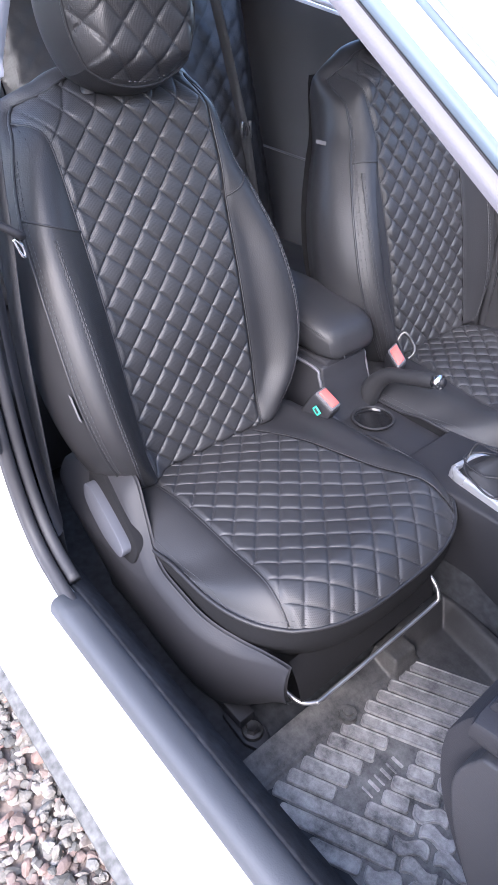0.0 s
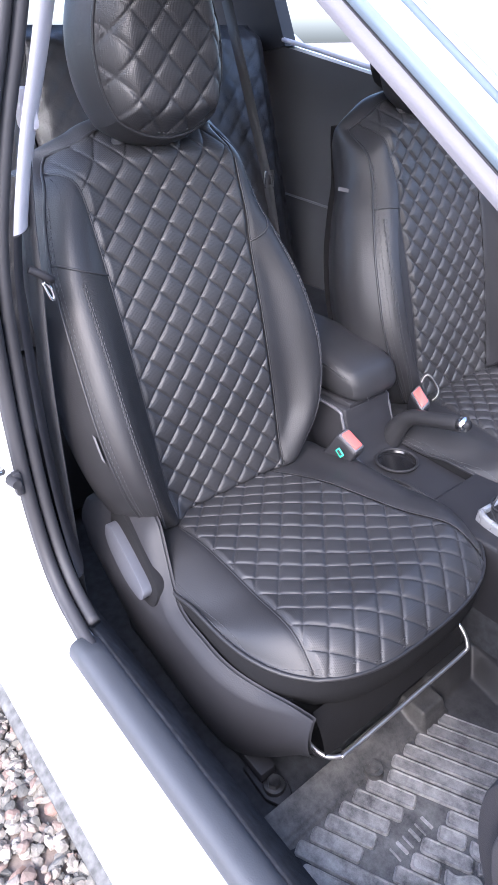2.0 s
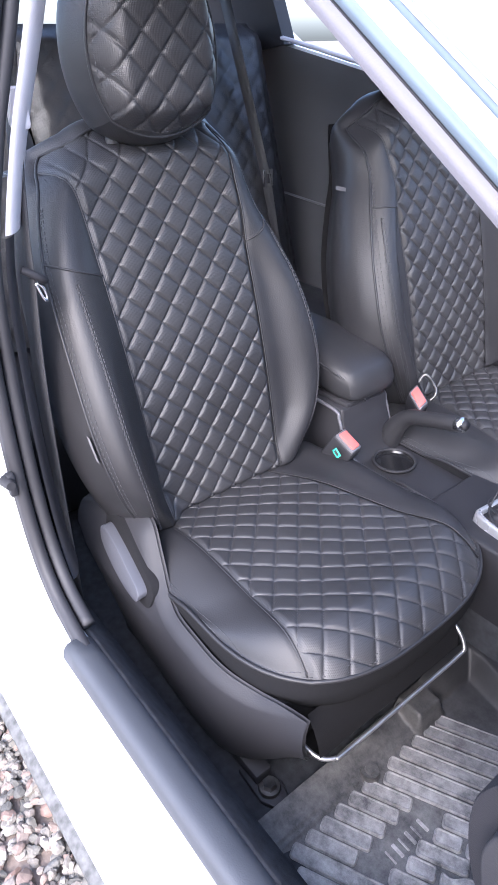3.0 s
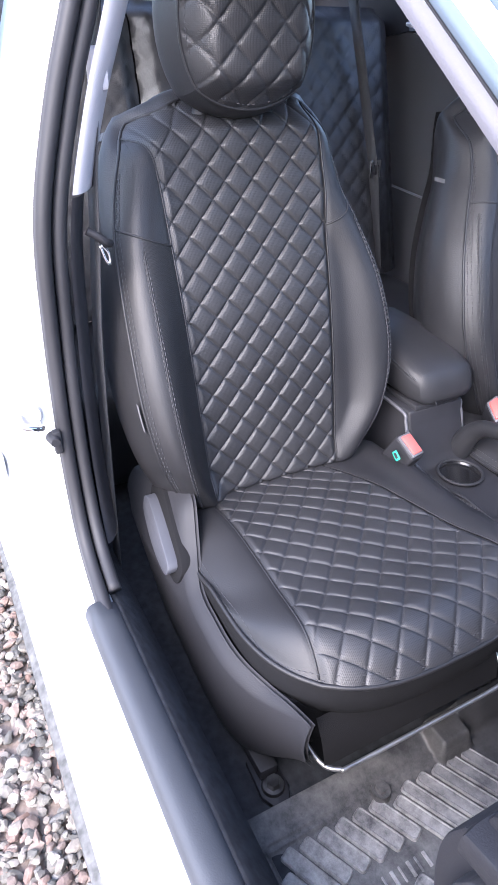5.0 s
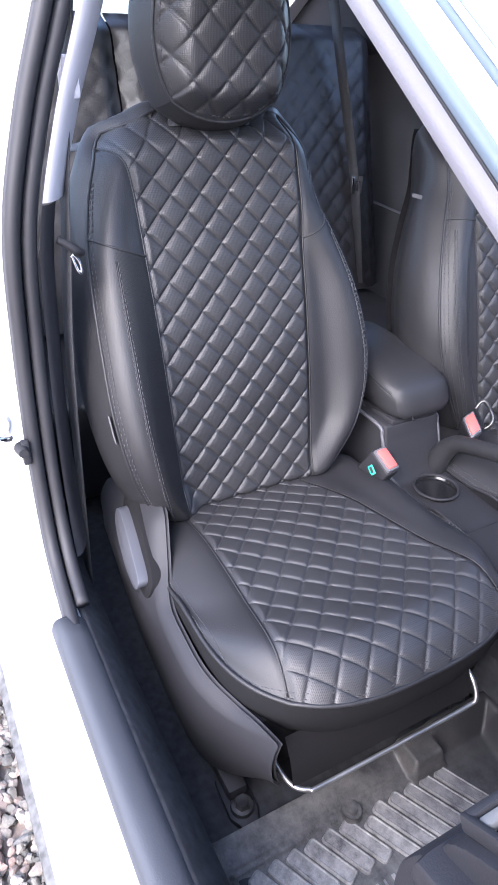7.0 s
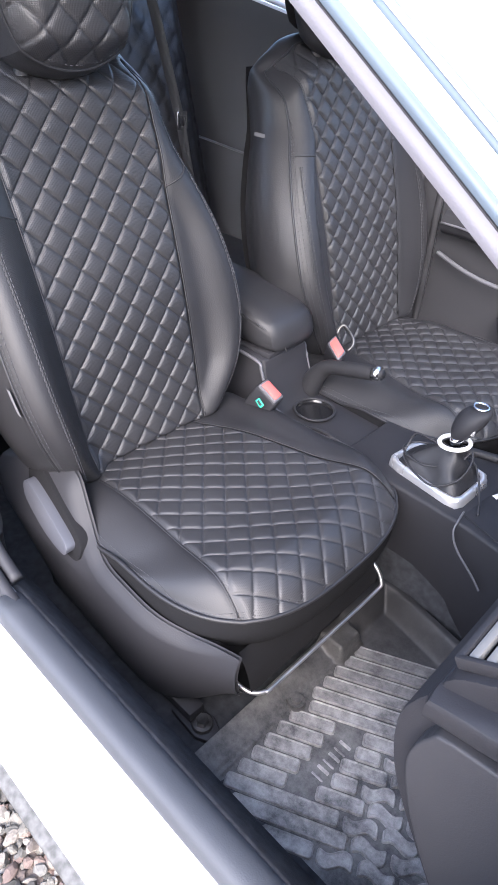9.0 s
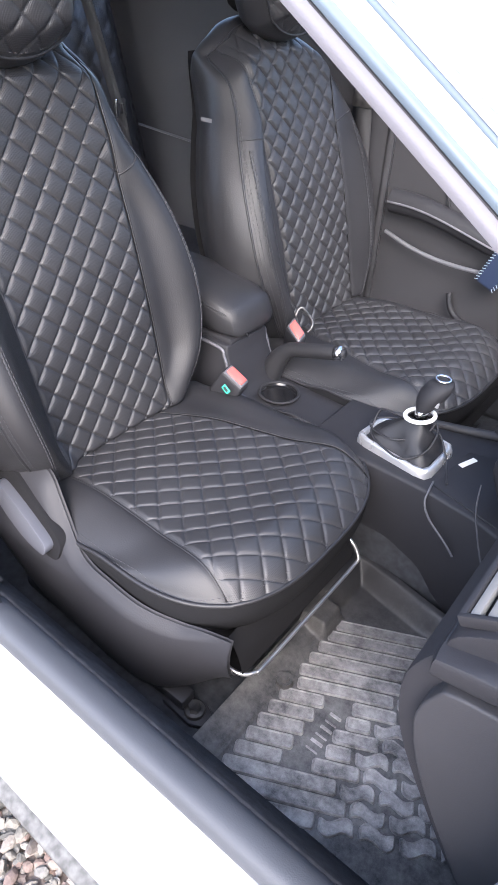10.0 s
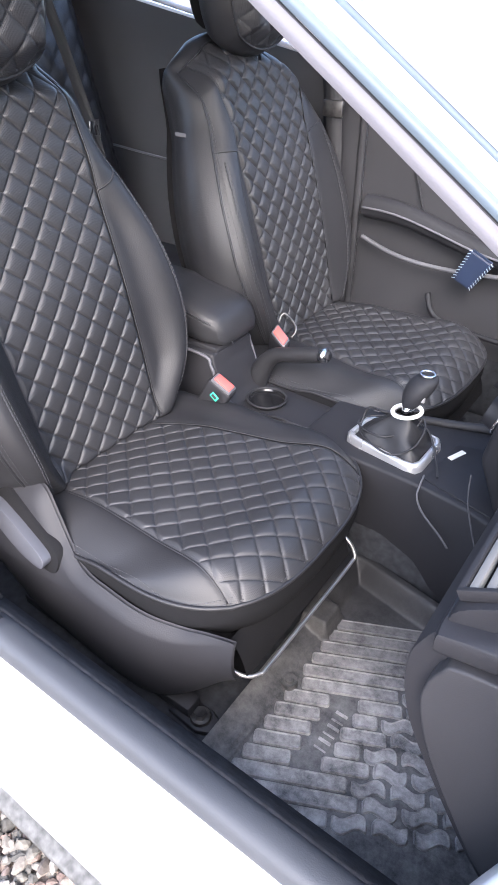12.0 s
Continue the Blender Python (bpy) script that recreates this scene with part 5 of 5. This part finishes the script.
vent_box("vent_well", 0.0, 0.085, 0.0, 0.115, 0.001, 0.004, MIRROR_BLACK, 0.0)
for i in range(6):
    vent_box("vent_slat", 0.004 + i * 0.0145, 0.013 + i * 0.0145, 0.003, 0.112, 0.004, 0.011, VENT_GREY, 0.002, "pale grey vent slat" if i == 0 else "")
for a0, a1, b0, b1 in ((-0.004, 0.003, -0.002, 0.117), (0.083, 0.088, -0.002, 0.117), (-0.004, 0.088, -0.004, 0.002), (-0.004, 0.088, 0.113, 0.118)):
    vent_box("vent_frame", a0, a1, b0, b1, 0.001, 0.013, PLASTIC, 0.002)
vent_box("vent_tab", 0.030, 0.062, 0.020, 0.058, 0.010, 0.017, SILVER, 0.004, "pale grey vent adjuster tab")
for i in range(2):
    vent_box("tab_mark", 0.040 + 0.008 * i, 0.045 + 0.008 * i, 0.034, 0.044, 0.0168, 0.0176, STEEL, 0)
for i in range(6):
    vent_box("raised_lettering", 0.030 + 0.001 * (i % 2), 0.036, 0.135 + 0.0055 * i, 0.139 + 0.0055 * i, 0.002, 0.004, PLASTIC_GREY, 0)
for p, r_ in (((0.352, 0.0, 0.775), 0.030), ((0.345, 0.0, 0.703), 0.030)):
    bm = bmesh.new()
    mt = Matrix.Translation(p) @ Euler((0, radians(-75), 0)).to_matrix().to_4x4()
    bmesh.ops.create_cone(bm, cap_ends=True, segments=24, radius1=r_, radius2=r_ * 0.85, depth=0.03, matrix=mt)
    kb = part("control_knob", bm, PLASTIC_DARK, da, "black rotary control knob")
    tube("knob_ring", [mt @ Vector((r_ * math.cos(a), r_ * math.sin(a), -0.010)) for a in [i * math.pi / 12 for i in range(24)]], 0.004, CHROME, kb, "chrome ring", closed=True)
part("centre_panel", prism_bm([(0.375, 0.80), (0.355, 0.66), (0.40, 0.56), (0.60, 0.56), (0.60, 0.90), (0.46, 0.88)], "y", -0.09, 0.13, 0.012, 3), PLASTIC_DARK, da)

# ---- laced strap by the far door ----
sp = thing("laced_strap", "dark blue vinyl strap with white lacing by the driver's door", "strap", at=(0.05, 0.62, 0.7))
SA, SB, SC, SD = [Vector(p) for p in ((0.020, 0.630, 0.672), (0.056, 0.630, 0.757), (0.074, 0.630, 0.648), (0.122, 0.630, 0.727))]
bm = bmesh.new()
q = [SA, SC, SD, SB]
a_ = [bm.verts.new(p) for p in q]
b_ = [bm.verts.new(p + Vector((0, 0.02, 0))) for p in q]
bm.faces.new(a_), bm.faces.new(b_[::-1])
for i in range(4):
    bm.faces.new((a_[i], b_[i], b_[(i + 1) % 4], a_[(i + 1) % 4]))
bmesh.ops.bevel(bm, geom=list(bm.edges), offset=0.006, segments=3, affect="EDGES")
part("strap", bm, BLUE, sp)
for p0, p1 in ((SA, SB), (SC, SD)):
    ax = (p1 - p0)
    for i in range(11):
        c = p0 + ax * ((i + 0.5) / 11) + Vector((0, -0.001, 0))
        inw = ((SA + SB + SC + SD) / 4 - c)
        inw = (inw - inw.project(ax)).normalized() * 0.008
        tube("lacing", [c, c + inw + ax.normalized() * 0.004], 0.0010, LACE, sp, k=5)

# ---- painted flange at the front lower corner of the door opening ----
FL = smooth_path([(0.40, -0.742, 0.505), (0.50, -0.738, 0.530), (0.548, -0.728, 0.615), (0.572, -0.715, 0.70), (0.592, -0.70, 0.78), (0.625, -0.66, 0.92), (0.66, -0.60, 1.03)], 8)
raw("front_opening_flange", *sweep(FL, [(-0.006, -0.012), (0.010, -0.012), (0.10, -0.03), (0.10, 0.02), (0.012, 0.014), (0.0, 0.016), (-0.006, 0.008)], up=(0, -1, 0)), PAINT, car, "white painted front corner of the door opening")
part("hinge_pillar", box_bm(0.60, 0.82, -0.80, -0.62, 0.26, 1.02, 0.02, 3), PAINT, car, "white painted hinge pillar")
